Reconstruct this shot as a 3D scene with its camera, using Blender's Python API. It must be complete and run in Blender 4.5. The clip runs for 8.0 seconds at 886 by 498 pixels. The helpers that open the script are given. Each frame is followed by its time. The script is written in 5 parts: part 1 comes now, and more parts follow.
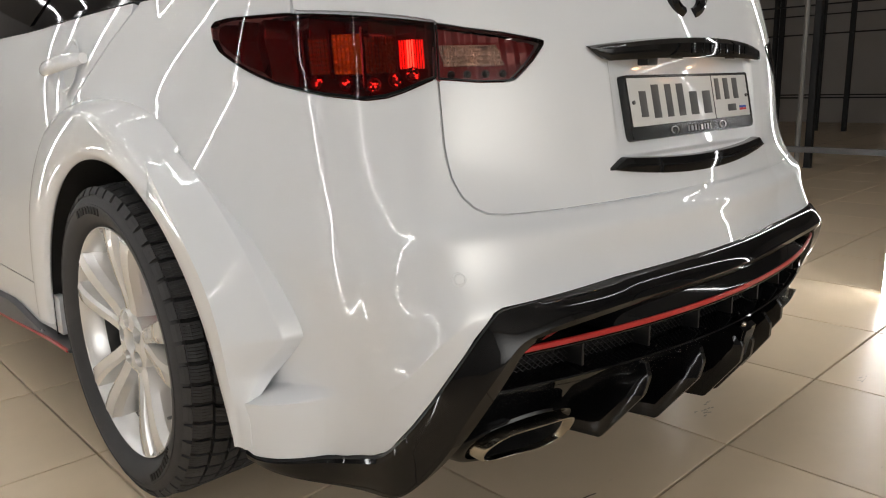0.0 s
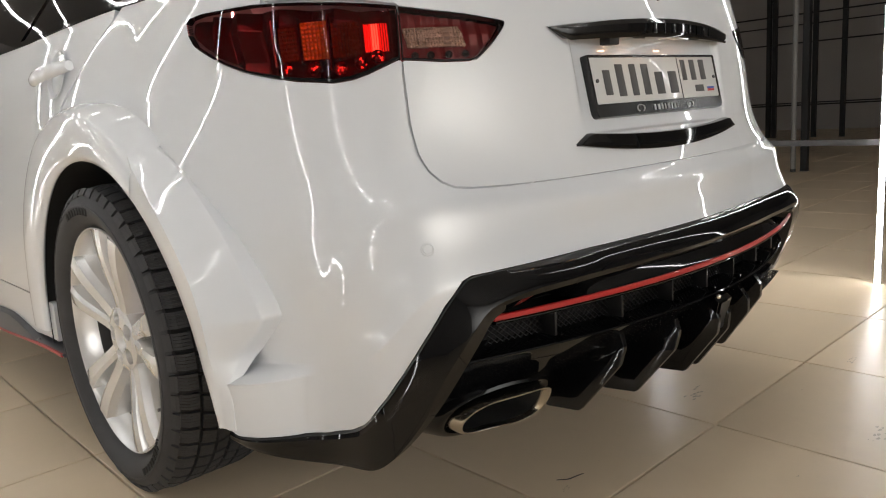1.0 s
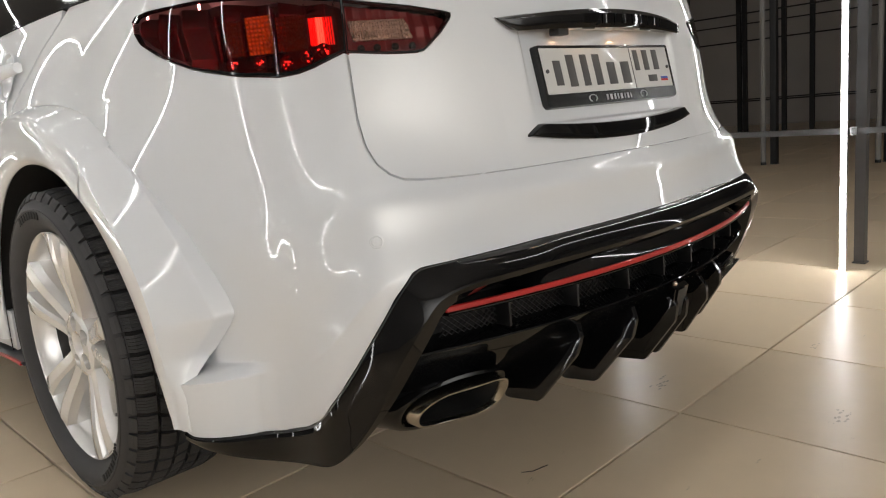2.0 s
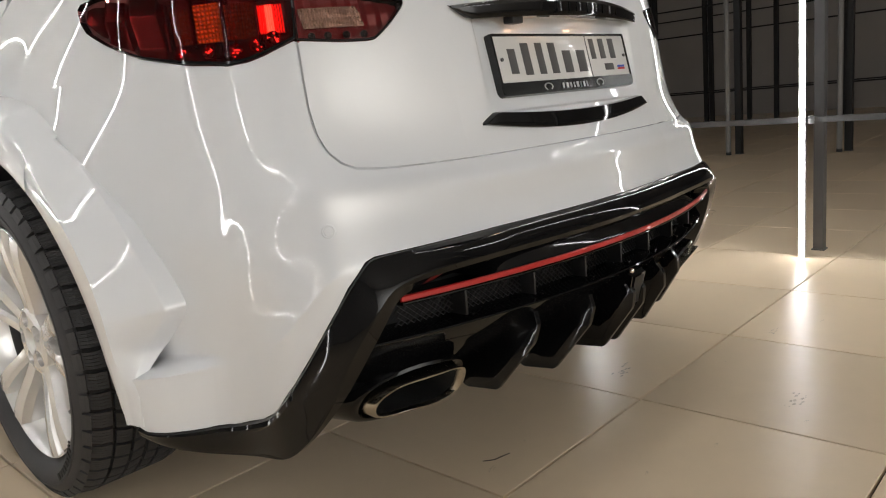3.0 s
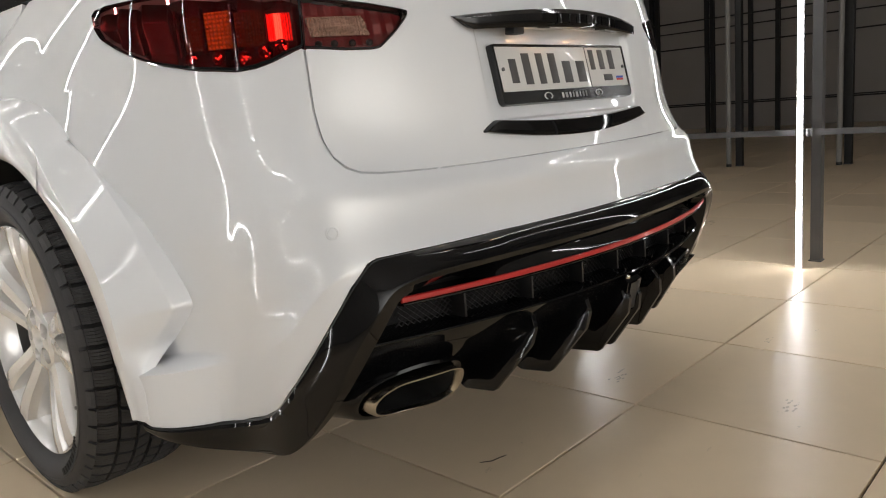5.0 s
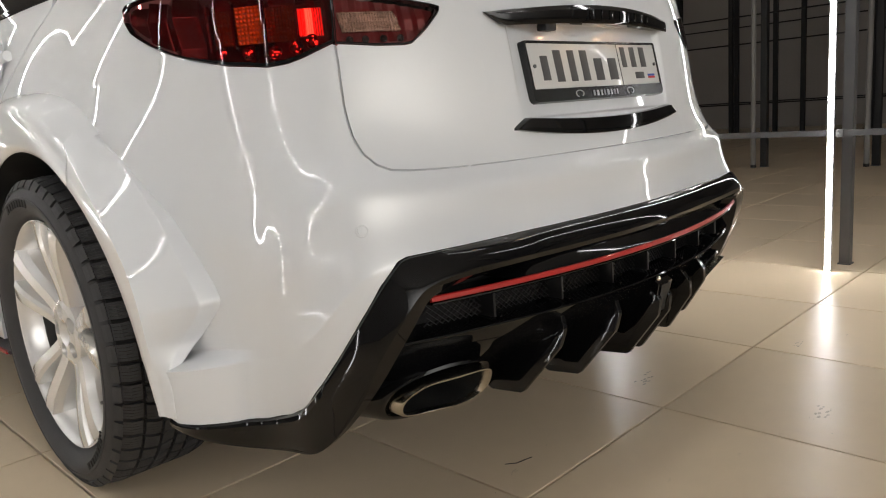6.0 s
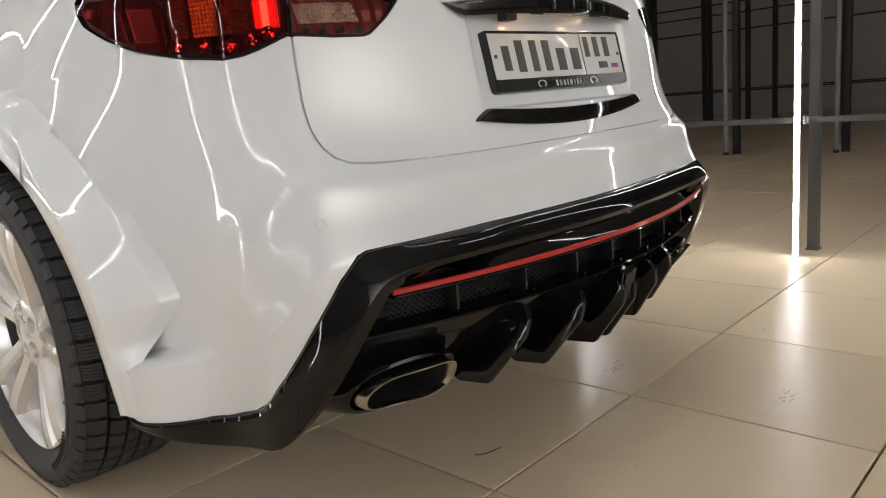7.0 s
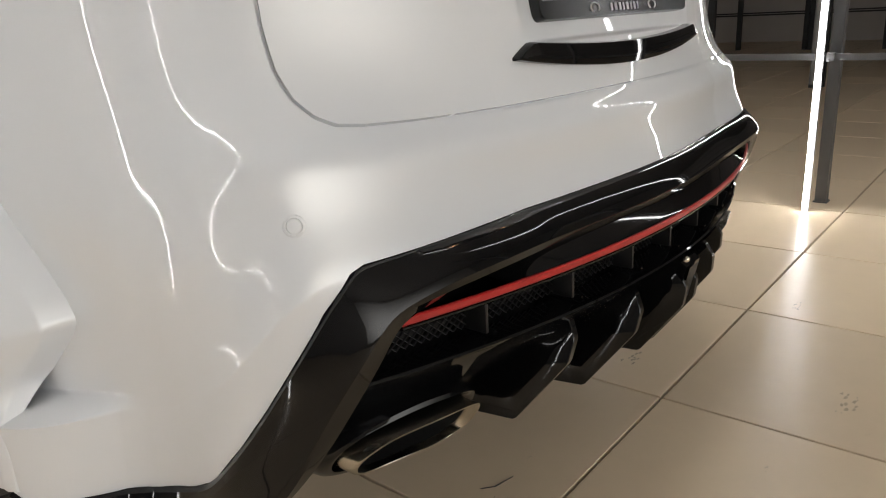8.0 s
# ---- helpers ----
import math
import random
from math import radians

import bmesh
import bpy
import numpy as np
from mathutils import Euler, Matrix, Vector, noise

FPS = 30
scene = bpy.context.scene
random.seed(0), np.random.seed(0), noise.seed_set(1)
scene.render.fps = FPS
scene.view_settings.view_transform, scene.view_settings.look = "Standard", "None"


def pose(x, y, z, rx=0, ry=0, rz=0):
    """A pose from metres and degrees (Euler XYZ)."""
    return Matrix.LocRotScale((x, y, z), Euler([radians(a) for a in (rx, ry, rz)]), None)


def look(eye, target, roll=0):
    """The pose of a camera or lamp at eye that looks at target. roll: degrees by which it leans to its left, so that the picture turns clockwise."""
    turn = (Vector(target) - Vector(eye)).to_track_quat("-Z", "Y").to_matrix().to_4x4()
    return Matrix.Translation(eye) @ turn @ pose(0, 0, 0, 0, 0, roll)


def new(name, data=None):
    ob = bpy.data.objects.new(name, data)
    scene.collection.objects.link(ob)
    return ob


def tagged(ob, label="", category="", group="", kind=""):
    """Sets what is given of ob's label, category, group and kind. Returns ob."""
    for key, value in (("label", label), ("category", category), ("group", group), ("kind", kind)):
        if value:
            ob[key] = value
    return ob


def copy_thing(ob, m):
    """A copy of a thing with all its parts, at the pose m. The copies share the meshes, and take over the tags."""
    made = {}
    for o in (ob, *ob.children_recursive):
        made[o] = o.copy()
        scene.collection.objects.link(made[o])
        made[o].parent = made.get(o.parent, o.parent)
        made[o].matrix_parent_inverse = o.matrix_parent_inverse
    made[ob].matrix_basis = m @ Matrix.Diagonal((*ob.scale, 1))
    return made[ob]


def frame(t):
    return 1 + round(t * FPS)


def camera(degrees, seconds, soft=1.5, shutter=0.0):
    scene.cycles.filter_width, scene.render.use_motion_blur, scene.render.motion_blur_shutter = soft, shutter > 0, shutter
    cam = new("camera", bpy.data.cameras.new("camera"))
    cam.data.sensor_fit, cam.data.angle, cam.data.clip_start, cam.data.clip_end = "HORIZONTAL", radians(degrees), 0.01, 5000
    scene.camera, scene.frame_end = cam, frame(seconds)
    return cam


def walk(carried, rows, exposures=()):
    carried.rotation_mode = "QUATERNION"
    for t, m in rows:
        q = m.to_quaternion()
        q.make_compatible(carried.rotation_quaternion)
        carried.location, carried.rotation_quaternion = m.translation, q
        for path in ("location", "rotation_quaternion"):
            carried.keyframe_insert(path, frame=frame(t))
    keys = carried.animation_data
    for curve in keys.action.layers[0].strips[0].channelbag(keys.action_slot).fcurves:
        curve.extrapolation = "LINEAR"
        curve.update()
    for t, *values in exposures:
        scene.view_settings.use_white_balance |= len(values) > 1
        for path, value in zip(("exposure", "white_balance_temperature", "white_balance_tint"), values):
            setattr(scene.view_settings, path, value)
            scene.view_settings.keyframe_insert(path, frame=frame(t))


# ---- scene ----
cam = camera(62.0, 8.0, soft=1.1)
PATH = [
    (0, (-1.525, -0.824, 0.961), (-0.19, 0.599, 0.523), -1.7),
    (0.5, (-1.526, -0.875, 0.887), (-0.195, 0.565, 0.494), -2.7),
    (1, (-1.518, -0.906, 0.878), (-0.186, 0.539, 0.507), -3.9),
    (1.5, (-1.505, -0.919, 0.873), (-0.162, 0.517, 0.508), -4.7),
    (2, (-1.48, -0.942, 0.855), (-0.111, 0.469, 0.487), -5.1),
    (3.5, (-1.453, -0.978, 0.842), (-0.028, 0.369, 0.446), -5.4),
    (4, (-1.463, -0.998, 0.84), (-0.035, 0.348, 0.454), -5.3),
    (4.5, (-1.476, -1.0, 0.841), (-0.044, 0.346, 0.466), -5.0),
    (6, (-1.484, -0.961, 0.84), (-0.099, 0.435, 0.47), -4.3),
    (6.5, (-1.48, -0.97, 0.837), (-0.095, 0.423, 0.463), -4.6),
    (7, (-1.457, -0.981, 0.839), (-0.04, 0.373, 0.441), -4.9),
    (7.5, (-1.356, -0.837, 0.8), (0.095, 0.453, 0.319), -4.6),
    (8, (-1.197, -0.603, 0.858), (0.266, 0.616, 0.248), -3.2),
]
walk(cam, [(t, look(eye, target, roll)) for t, eye, target, roll in PATH])

# ---- world and light ----
world = bpy.data.worlds.new("world")
scene.world = world
world.use_nodes = True
world.node_tree.nodes["Background"].inputs[0].default_value = (0.02, 0.02, 0.022, 1)
world.node_tree.nodes["Background"].inputs[1].default_value = 0.3
scene.view_settings.exposure = 0.0
TUBE_POWER = 30.0
FILL_POWER = 3.5


# ---- materials ----
def material(name, base, rough=0.5, metal=0.0, coat=0.0, coat_rough=0.03, vary=0.06, scale=6.0, bump=0.0, bump_scale=80.0, rough_vary=0.0, **more):
    m = bpy.data.materials.new(name)
    m.use_nodes = True
    nodes, links = m.node_tree.nodes, m.node_tree.links
    b = nodes["Principled BSDF"]
    b.inputs["Roughness"].default_value = rough
    b.inputs["Metallic"].default_value = metal
    b.inputs["Coat Weight"].default_value = coat
    b.inputs["Coat Roughness"].default_value = coat_rough
    for key, value in more.items():
        b.inputs[key.replace("_", " ")].default_value = value
    place = nodes.new("ShaderNodeTexCoord")
    broad, fine = nodes.new("ShaderNodeTexNoise"), nodes.new("ShaderNodeTexNoise")
    broad.inputs["Scale"].default_value, broad.inputs["Detail"].default_value = scale, 4
    fine.inputs["Scale"].default_value, fine.inputs["Detail"].default_value = bump_scale, 3
    links.new(place.outputs["Object"], broad.inputs["Vector"])
    links.new(place.outputs["Object"], fine.inputs["Vector"])
    mix = nodes.new("ShaderNodeMixRGB")
    mix.inputs[1].default_value = tuple(c * (1 - vary) for c in base) + (1,)
    mix.inputs[2].default_value = tuple(min(1, c * (1 + vary)) for c in base) + (1,)
    links.new(broad.outputs["Fac"], mix.inputs[0])
    links.new(mix.outputs[0], b.inputs["Base Color"])
    if bump:
        bm = nodes.new("ShaderNodeBump")
        bm.inputs["Strength"].default_value, bm.inputs["Distance"].default_value = bump, 0.002
        links.new(fine.outputs["Fac"], bm.inputs["Height"])
        links.new(bm.outputs[0], b.inputs["Normal"])
    if rough_vary:
        span = nodes.new("ShaderNodeMapRange")
        span.inputs["To Min"].default_value, span.inputs["To Max"].default_value = rough - rough_vary, rough + rough_vary
        links.new(broad.outputs["Fac"], span.inputs[0])
        links.new(span.outputs[0], b.inputs["Roughness"])
    return m


def glow(name, colour, strength):
    m = bpy.data.materials.new(name)
    m.use_nodes = True
    b = m.node_tree.nodes["Principled BSDF"]
    b.inputs["Base Color"].default_value = (*colour, 1)
    b.inputs["Emission Color"].default_value = (*colour, 1)
    b.inputs["Emission Strength"].default_value = strength
    return m


def soft_fill(name, colour, strength, middle, reach):
    """An added fill light's glow, brightest in the middle of its panel."""
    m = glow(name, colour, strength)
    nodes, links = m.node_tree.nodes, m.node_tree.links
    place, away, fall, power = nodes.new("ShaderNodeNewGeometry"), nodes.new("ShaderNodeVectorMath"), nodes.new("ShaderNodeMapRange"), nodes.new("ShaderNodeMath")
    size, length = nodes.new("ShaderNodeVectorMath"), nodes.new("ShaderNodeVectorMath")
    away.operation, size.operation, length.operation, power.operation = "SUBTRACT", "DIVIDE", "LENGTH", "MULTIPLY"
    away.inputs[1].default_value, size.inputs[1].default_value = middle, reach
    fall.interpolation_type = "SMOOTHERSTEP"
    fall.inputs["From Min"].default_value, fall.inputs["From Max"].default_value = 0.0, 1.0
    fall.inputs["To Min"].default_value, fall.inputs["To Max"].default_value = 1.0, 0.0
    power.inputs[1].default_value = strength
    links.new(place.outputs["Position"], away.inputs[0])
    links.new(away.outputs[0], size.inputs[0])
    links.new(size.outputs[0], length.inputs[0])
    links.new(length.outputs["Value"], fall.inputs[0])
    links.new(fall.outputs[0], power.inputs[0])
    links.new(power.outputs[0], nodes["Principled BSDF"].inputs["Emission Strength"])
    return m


PAINT = material("pearl_white_paint", (0.742, 0.768, 0.812), 0.38, 0.11, 1.0, 0.02, 0.015, 3.0, Specular_IOR_Level=0.6, Specular_Tint=(1.0, 0.86, 0.5, 1))
BLACK = material("gloss_black_plastic", (0.004, 0.004, 0.0045), 0.05, 0.0, 0.0, 0.03, 0.2, 9.0, Specular_IOR_Level=0.36)
SATIN = material("satin_black_plastic", (0.010, 0.010, 0.011), 0.42, 0.0, 0.0, 0.1, 0.2, 14.0, 0.15, 500)
DARK = material("matt_black_liner", (0.008, 0.008, 0.008), 0.8, vary=0.3, bump=0.4, bump_scale=200)
RED = material("red_stripe", (0.40, 0.013, 0.012), 0.4, coat=0.2, vary=0.05)
CHROME = material("warm_chrome", (0.74, 0.70, 0.62), 0.22, 1.0, vary=0.06, scale=30)
ALLOY = material("silver_alloy_paint", (0.74, 0.735, 0.725), 0.24, 0.5, 0.8, 0.04, 0.04, 12.0)
# a silver barrel, coloured dark to carry the shade behind the spokes
BARREL = material("shaded_inner_rim", (0.028, 0.027, 0.026), 0.5, 0.2, vary=0.25, scale=14, rough_vary=0.1)
RUBBER = material("tyre_rubber", (0.034, 0.034, 0.036), 0.62, vary=0.25, scale=20, bump=0.25, bump_scale=260)
TINT = material("tinted_window_glass", (0.004, 0.004, 0.005), 0.03, coat=0.0, vary=0.0, Specular_IOR_Level=0.4)
STEEL = material("galvanised_steel", (0.13, 0.13, 0.135), 0.40, 0.6, vary=0.2, scale=10, rough_vary=0.1)
POST_DARK = material("dark_painted_steel", (0.012, 0.012, 0.013), 0.5, 0.2, vary=0.2)
TUBE_OFF = material("unlit_tube_diffuser", (0.22, 0.215, 0.21), 0.5, vary=0.05)
TUBE_ON = glow("lit_tube", (1.0, 0.995, 0.985), TUBE_POWER)
# soft fill light from the rear; no source is known there
FILL_GLOW = soft_fill("soft_fill_glow", (1.0, 0.99, 0.965), FILL_POWER, (-2.0, -6.1, 1.6), (6.8, 1.0, 3.2))
WALL = material("dark_grey_wall_panel", (0.44, 0.415, 0.40), 0.6, vary=0.12, scale=1.2, rough_vary=0.1)
MID_WALL = material("mid_grey_wall_paint", (0.26, 0.25, 0.24), 0.7, vary=0.05, scale=1.5)
# for the unseen south wall and ceiling, kept pale to bounce light
LIGHT_WALL = material("light_grey_wall_paint", (0.66, 0.63, 0.59), 0.7, vary=0.05, scale=1.5, bump=0.1)
CEIL = material("pale_ceiling", (0.35, 0.34, 0.33), 0.8, vary=0.1, scale=1.0)


# ---- mesh helpers ----
def part(name, bm, mat, parent=None, label="", smooth=None):
    """Links a bmesh as one mesh object; smooth: the angle in degrees below which edges are shaded round."""
    bmesh.ops.recalc_face_normals(bm, faces=bm.faces[:])
    if smooth:
        for f in bm.faces:
            f.smooth = True
        for e in bm.edges:
            e.smooth = not (len(e.link_faces) == 2 and e.calc_face_angle(0) > radians(smooth))
    me = bpy.data.meshes.new(name)
    bm.to_mesh(me)
    bm.free()
    for m in mat if isinstance(mat, (list, tuple)) else [mat]:
        me.materials.append(m)
    ob = new(name, me)
    ob.parent = parent
    if label:
        ob["label"] = label
    return ob


def thing(name, label, category, group="", kind="", at=(0, 0, 0)):
    ob = new(name)
    ob.location = at
    return tagged(ob, label, category, group, kind)


def box(bm, x0, x1, y0, y1, z0, z1, bevel=0.0):
    m = Matrix.Translation(((x0 + x1) / 2, (y0 + y1) / 2, (z0 + z1) / 2)) @ Matrix.Diagonal((x1 - x0, y1 - y0, z1 - z0, 1))
    made = bmesh.ops.create_cube(bm, size=1, matrix=m)
    if bevel:
        edges = list({e for v in made["verts"] for e in v.link_edges})
        bmesh.ops.bevel(bm, geom=edges, offset=bevel, segments=2, affect="EDGES", profile=0.6)
    return bm


def strip(bm, rows, closed=False, ring=False):
    """Quads over rows of places; closed joins each row's ends, ring joins the last row to the first."""
    vs = [[bm.verts.new(p) for p in row] for row in rows]
    for a, b in zip(vs, vs[1:] + vs[:1] if ring else vs[1:]):
        n = len(a)
        for i in range(n if closed else n - 1):
            bm.faces.new((a[i], a[(i + 1) % n], b[(i + 1) % n], b[i]))
    return vs


def capped(bm, rows, closed=True):
    vs = strip(bm, rows, closed)
    bm.faces.new(vs[0])
    bm.faces.new(vs[-1][::-1])
    return vs


def rounded(points, times=2, closed=True):
    """Chaikin's corner cutting."""
    p = np.array(points, float)
    for _ in range(times):
        q = np.roll(p, -1, 0) if closed else p[1:]
        a = p if closed else p[:-1]
        out = np.empty((2 * len(a), p.shape[1]))
        out[0::2], out[1::2] = 0.75 * a + 0.25 * q, 0.25 * a + 0.75 * q
        p = out if closed else np.concatenate([p[:1], out[1:-1], p[-1:]])
    return p


# ---- body form: columns run round the car from the rear centre line to the side, levels run up ----
LEVELS = [0.22, 0.42, 0.58, 0.66, 0.75, 0.90, 1.08, 1.36]
REAR = [  # (x at each level), (y at each level)
    ([0.0] * 8, [-0.080, -0.090, -0.094, -0.088, -0.056, -0.030, 0.006, 0.110]),
    ([-0.30] * 8, [-0.060, -0.066, -0.072, -0.066, -0.034, -0.008, 0.028, 0.130]),
    ([-0.52] * 8, [-0.020, -0.030, -0.046, -0.030, 0.012, 0.038, 0.070, 0.170]),
    ([-0.70, -0.70, -0.69, -0.685, -0.68, -0.665, -0.65, -0.62], [0.080, 0.060, 0.028, 0.036, 0.080, 0.111, 0.138, 0.230]),
    ([-0.80, -0.80, -0.792, -0.788, -0.779, -0.760, -0.742, -0.705], [0.200, 0.180, 0.162, 0.164, 0.182, 0.217, 0.250, 0.330]),
]
SIDE = [
    ([-0.884, -0.882, -0.868, -0.864, -0.852, -0.830, -0.816, -0.750], [0.330, 0.310, 0.290, 0.300, 0.345, 0.410, 0.450, 0.510]),
    ([-0.955, -0.957, -0.955, -0.950, -0.940, -0.898, -0.857, -0.772], [0.70] * 8),
    ([-0.945, -0.945, -0.947, -0.947, -0.945, -0.936, -0.895, -0.800], [1.20] * 8),
    ([-0.940, -0.945, -0.942, -0.938, -0.936, -0.931, -0.916, -0.805], [2.00] * 8),
    ([-0.940, -0.945, -0.942, -0.938, -0.936, -0.931, -0.916, -0.805], [3.00] * 8),
]


def spline(knots, values, at):
    """A natural cubic through values (along axis 0) at the knots."""
    knots, values, at = np.asarray(knots, float), np.asarray(values, float), np.asarray(at, float)
    n, h = len(knots), np.diff(knots)
    m = np.eye(n)
    rhs = np.zeros_like(values)
    for i in range(1, n - 1):
        m[i, i - 1 : i + 2] = h[i - 1], 2 * (h[i - 1] + h[i]), h[i]
        rhs[i] = 6 * ((values[i + 1] - values[i]) / h[i] - (values[i] - values[i - 1]) / h[i - 1])
    bend = np.linalg.solve(m, rhs.reshape(n, -1)).reshape(rhs.shape)
    k = np.clip(np.searchsorted(knots, at) - 1, 0, n - 2)
    a, b = knots[k + 1] - at, at - knots[k]
    hk = h[k]
    shape = (slice(None),) + (None,) * (values.ndim - 1)
    a, b, hk = a[shape], b[shape], hk[shape]
    return (bend[k] * a**3 + bend[k + 1] * b**3) / (6 * hk) + (values[k] / hk - bend[k] * hk / 6) * a + (values[k + 1] / hk - bend[k + 1] * hk / 6) * b


CAGE = np.array([[[x, y] for x, y in zip(xs, ys)] for xs, ys in REAR + SIDE])  # column, level, xy
FINE_S, FINE_Z = np.linspace(0, 9, 1081), np.linspace(0.22, 1.36, 457)
# columns are joined in an even parameter, the centre line mirrored for a level tangent there
MIRRORED = np.concatenate([CAGE[:0:-1] * (-1, 1), CAGE])
BY_LEVEL = spline(LEVELS, np.moveaxis(MIRRORED, 1, 0), FINE_Z)  # z, column, xy
SKIN = spline(np.arange(-9, 10), np.moveaxis(BY_LEVEL, 1, 0), FINE_S)  # s, z, xy


def skin(s, z):
    """Places on the body's outer form; s is below 0 on the car's right side."""
    s, z = np.broadcast_arrays(np.asarray(s, float), np.asarray(z, float))
    u, v = np.clip(np.abs(s) / 9 * 1080, 0, 1079.999), np.clip((z - 0.22) / 1.14 * 456, 0, 455.999)
    i, j = u.astype(int), v.astype(int)
    fu, fv = (u - i)[..., None], (v - j)[..., None]
    xy = SKIN[i, j] * (1 - fu) * (1 - fv) + SKIN[i + 1, j] * fu * (1 - fv) + SKIN[i, j + 1] * (1 - fu) * fv + SKIN[i + 1, j + 1] * fu * fv
    return np.stack([np.where(s < 0, -xy[..., 0], xy[..., 0]), xy[..., 1], z], -1)


def smoothstep(a, b, x):
    t = np.clip((np.asarray(x, float) - a) / (b - a), 0, 1)
    return t * t * (3 - 2 * t)


def curve(x, knots, values):
    return spline(knots, values, np.clip(np.ravel(x), knots[0], knots[-1])).reshape(np.shape(x))


GIRTH = np.concatenate([[0], np.cumsum(np.linalg.norm(np.diff(skin(FINE_S, 0.75), axis=0), axis=-1))])


def girth(s):
    """How far along the body, from the rear centre line, the parameter s lies."""
    return np.sign(s) * np.interp(np.abs(s), FINE_S, GIRTH)


def outline(pairs):
    """An outline on the body, given as (s, z), in metres along the body and up."""
    p = np.array(pairs, float)
    return np.stack([girth(p[:, 0]), p[:, 1]], -1)


def within(a, z, poly):
    """The signed distance to a closed outline, above 0 inside it."""
    far, inside = np.full(a.shape, 1e9), np.zeros(a.shape, bool)
    for (x0, y0), (x1, y1) in zip(poly, np.roll(poly, -1, 0)):
        dx, dy = x1 - x0, y1 - y0
        t = np.clip(((a - x0) * dx + (z - y0) * dy) / (dx * dx + dy * dy + 1e-12), 0, 1)
        far = np.minimum(far, np.hypot(a - x0 - t * dx, z - y0 - t * dy))
        if y0 != y1:
            inside ^= ((y0 > z) != (y1 > z)) & (a < (x1 - x0) * (z - y0) / (y1 - y0) + x0)
    return np.where(inside, far, -far)


def mirror_outline(half):
    """Closes an outline given for s >= 0 with its mirror image."""
    return [*half, *[(-s, z) for s, z in half[::-1] if s > 1e-6]]


# the white body's lower edge, from the wheel arch round the corner and up to the diffuser's frame
LOW_EDGE = [(5.60, 0.318), (5.171, 0.310), (5.099, 0.299), (4.863, 0.297), (4.625, 0.294), (4.200, 0.298), (3.731, 0.320), (3.505, 0.343), (3.285, 0.403), (3.160, 0.450), (3.026, 0.511), (2.903, 0.563), (2.775, 0.594), (2.696, 0.599), (2.488, 0.599), (2.062, 0.598), (1.0, 0.597), (0.0, 0.598)]
GATE_EDGE = [(0.0, 0.732), (1.404, 0.731), (2.040, 0.729), (2.369, 0.728), (2.578, 0.730), (2.699, 0.741), (2.792, 0.763), (2.855, 0.798), (2.894, 0.851), (2.909, 0.907), (2.919, 0.960)]
LAMP_OUTER = [(5.469, 1.081), (5.440, 1.056), (5.361, 1.033), (5.139, 1.006), (4.730, 0.970), (4.222, 0.946), (3.778, 0.937), (3.541, 0.940), (3.333, 0.948), (2.991, 0.966), (2.929, 0.969), (2.897, 1.059), (3.340, 1.069), (3.881, 1.077), (4.255, 1.084), (4.558, 1.089), (4.897, 1.091), (5.234, 1.093), (5.414, 1.090)]
LAMP_INNER = [(2.910, 0.967), (2.438, 0.961), (2.124, 0.961), (2.042, 0.964), (1.970, 0.973), (1.817, 0.995), (1.674, 1.022), (1.664, 1.029), (1.725, 1.032), (2.089, 1.042), (2.490, 1.049), (2.877, 1.058)]
ARCH_Y, ARCH_Z = 0.925, 0.295


# the bumper's corner, as control offsets in millimetres: one row for each place round the car, from the band's crease upwards
CORNER_S = [1.3, 2.2, 2.8, 3.1, 3.35, 3.6, 3.9, 4.3, 4.8, 5.35, 6.2]
CORNER_UP = [0, 0.04, 0.08, 0.115, 0.16, 0.22, 0.31, 0.43, 0.58]
CORNER = np.array([
    [0, 0, 0, 0, 0, 0, 0, 0, 0],
    [27.2, 24.2, 21.3, 19, 16.5, 13.6, 9.6, 4.8, -0.3],
    [54.8, 48, 42.2, 38.2, 34, 28.2, 18.7, 7.8, -1.1],
    [66, 57.1, 50.2, 46, 41.4, 33.4, 20.8, 8, -1.3],
    [60, 53.2, 48.5, 46.4, 44.1, 36.7, 22.1, 8.2, -0.7],
    [40.5, 39.2, 39.1, 39.8, 40.4, 36.4, 23.2, 8.7, 1.1],
    [16.6, 19.6, 23, 25.8, 27.2, 25.4, 18.2, 8.8, 2.8],
    [-6.6, -3.5, -0.3, 2.5, 5.5, 6.7, 5.6, 5.9, 2.1],
    [-24, -23.7, -23.3, -22.2, -20.1, -16.9, -10.1, -1.6, -2.9],
    [-26.2, -27.5, -28.6, -29.4, -29.2, -26.4, -18.4, -9.4, -11.9],
    [-9.6, -9.7, -9.8, -10, -10.3, -10.8, -12.4, -15.9, -18.8],
]) / 1000
CREASE = [(2.2, 0.600), (2.5, 0.595), (2.75, 0.591), (2.93, 0.585), (3.11, 0.558), (3.33, 0.500), (3.4, 0.484), (3.65, 0.447), (3.92, 0.428), (4.32, 0.414), (4.9, 0.406), (5.25, 0.395), (5.9, 0.362)]


def crease(s):
    """The height of the crease over the bumper's lower band."""
    return curve(np.abs(s), [p[0] for p in CREASE], [p[1] for p in CREASE])


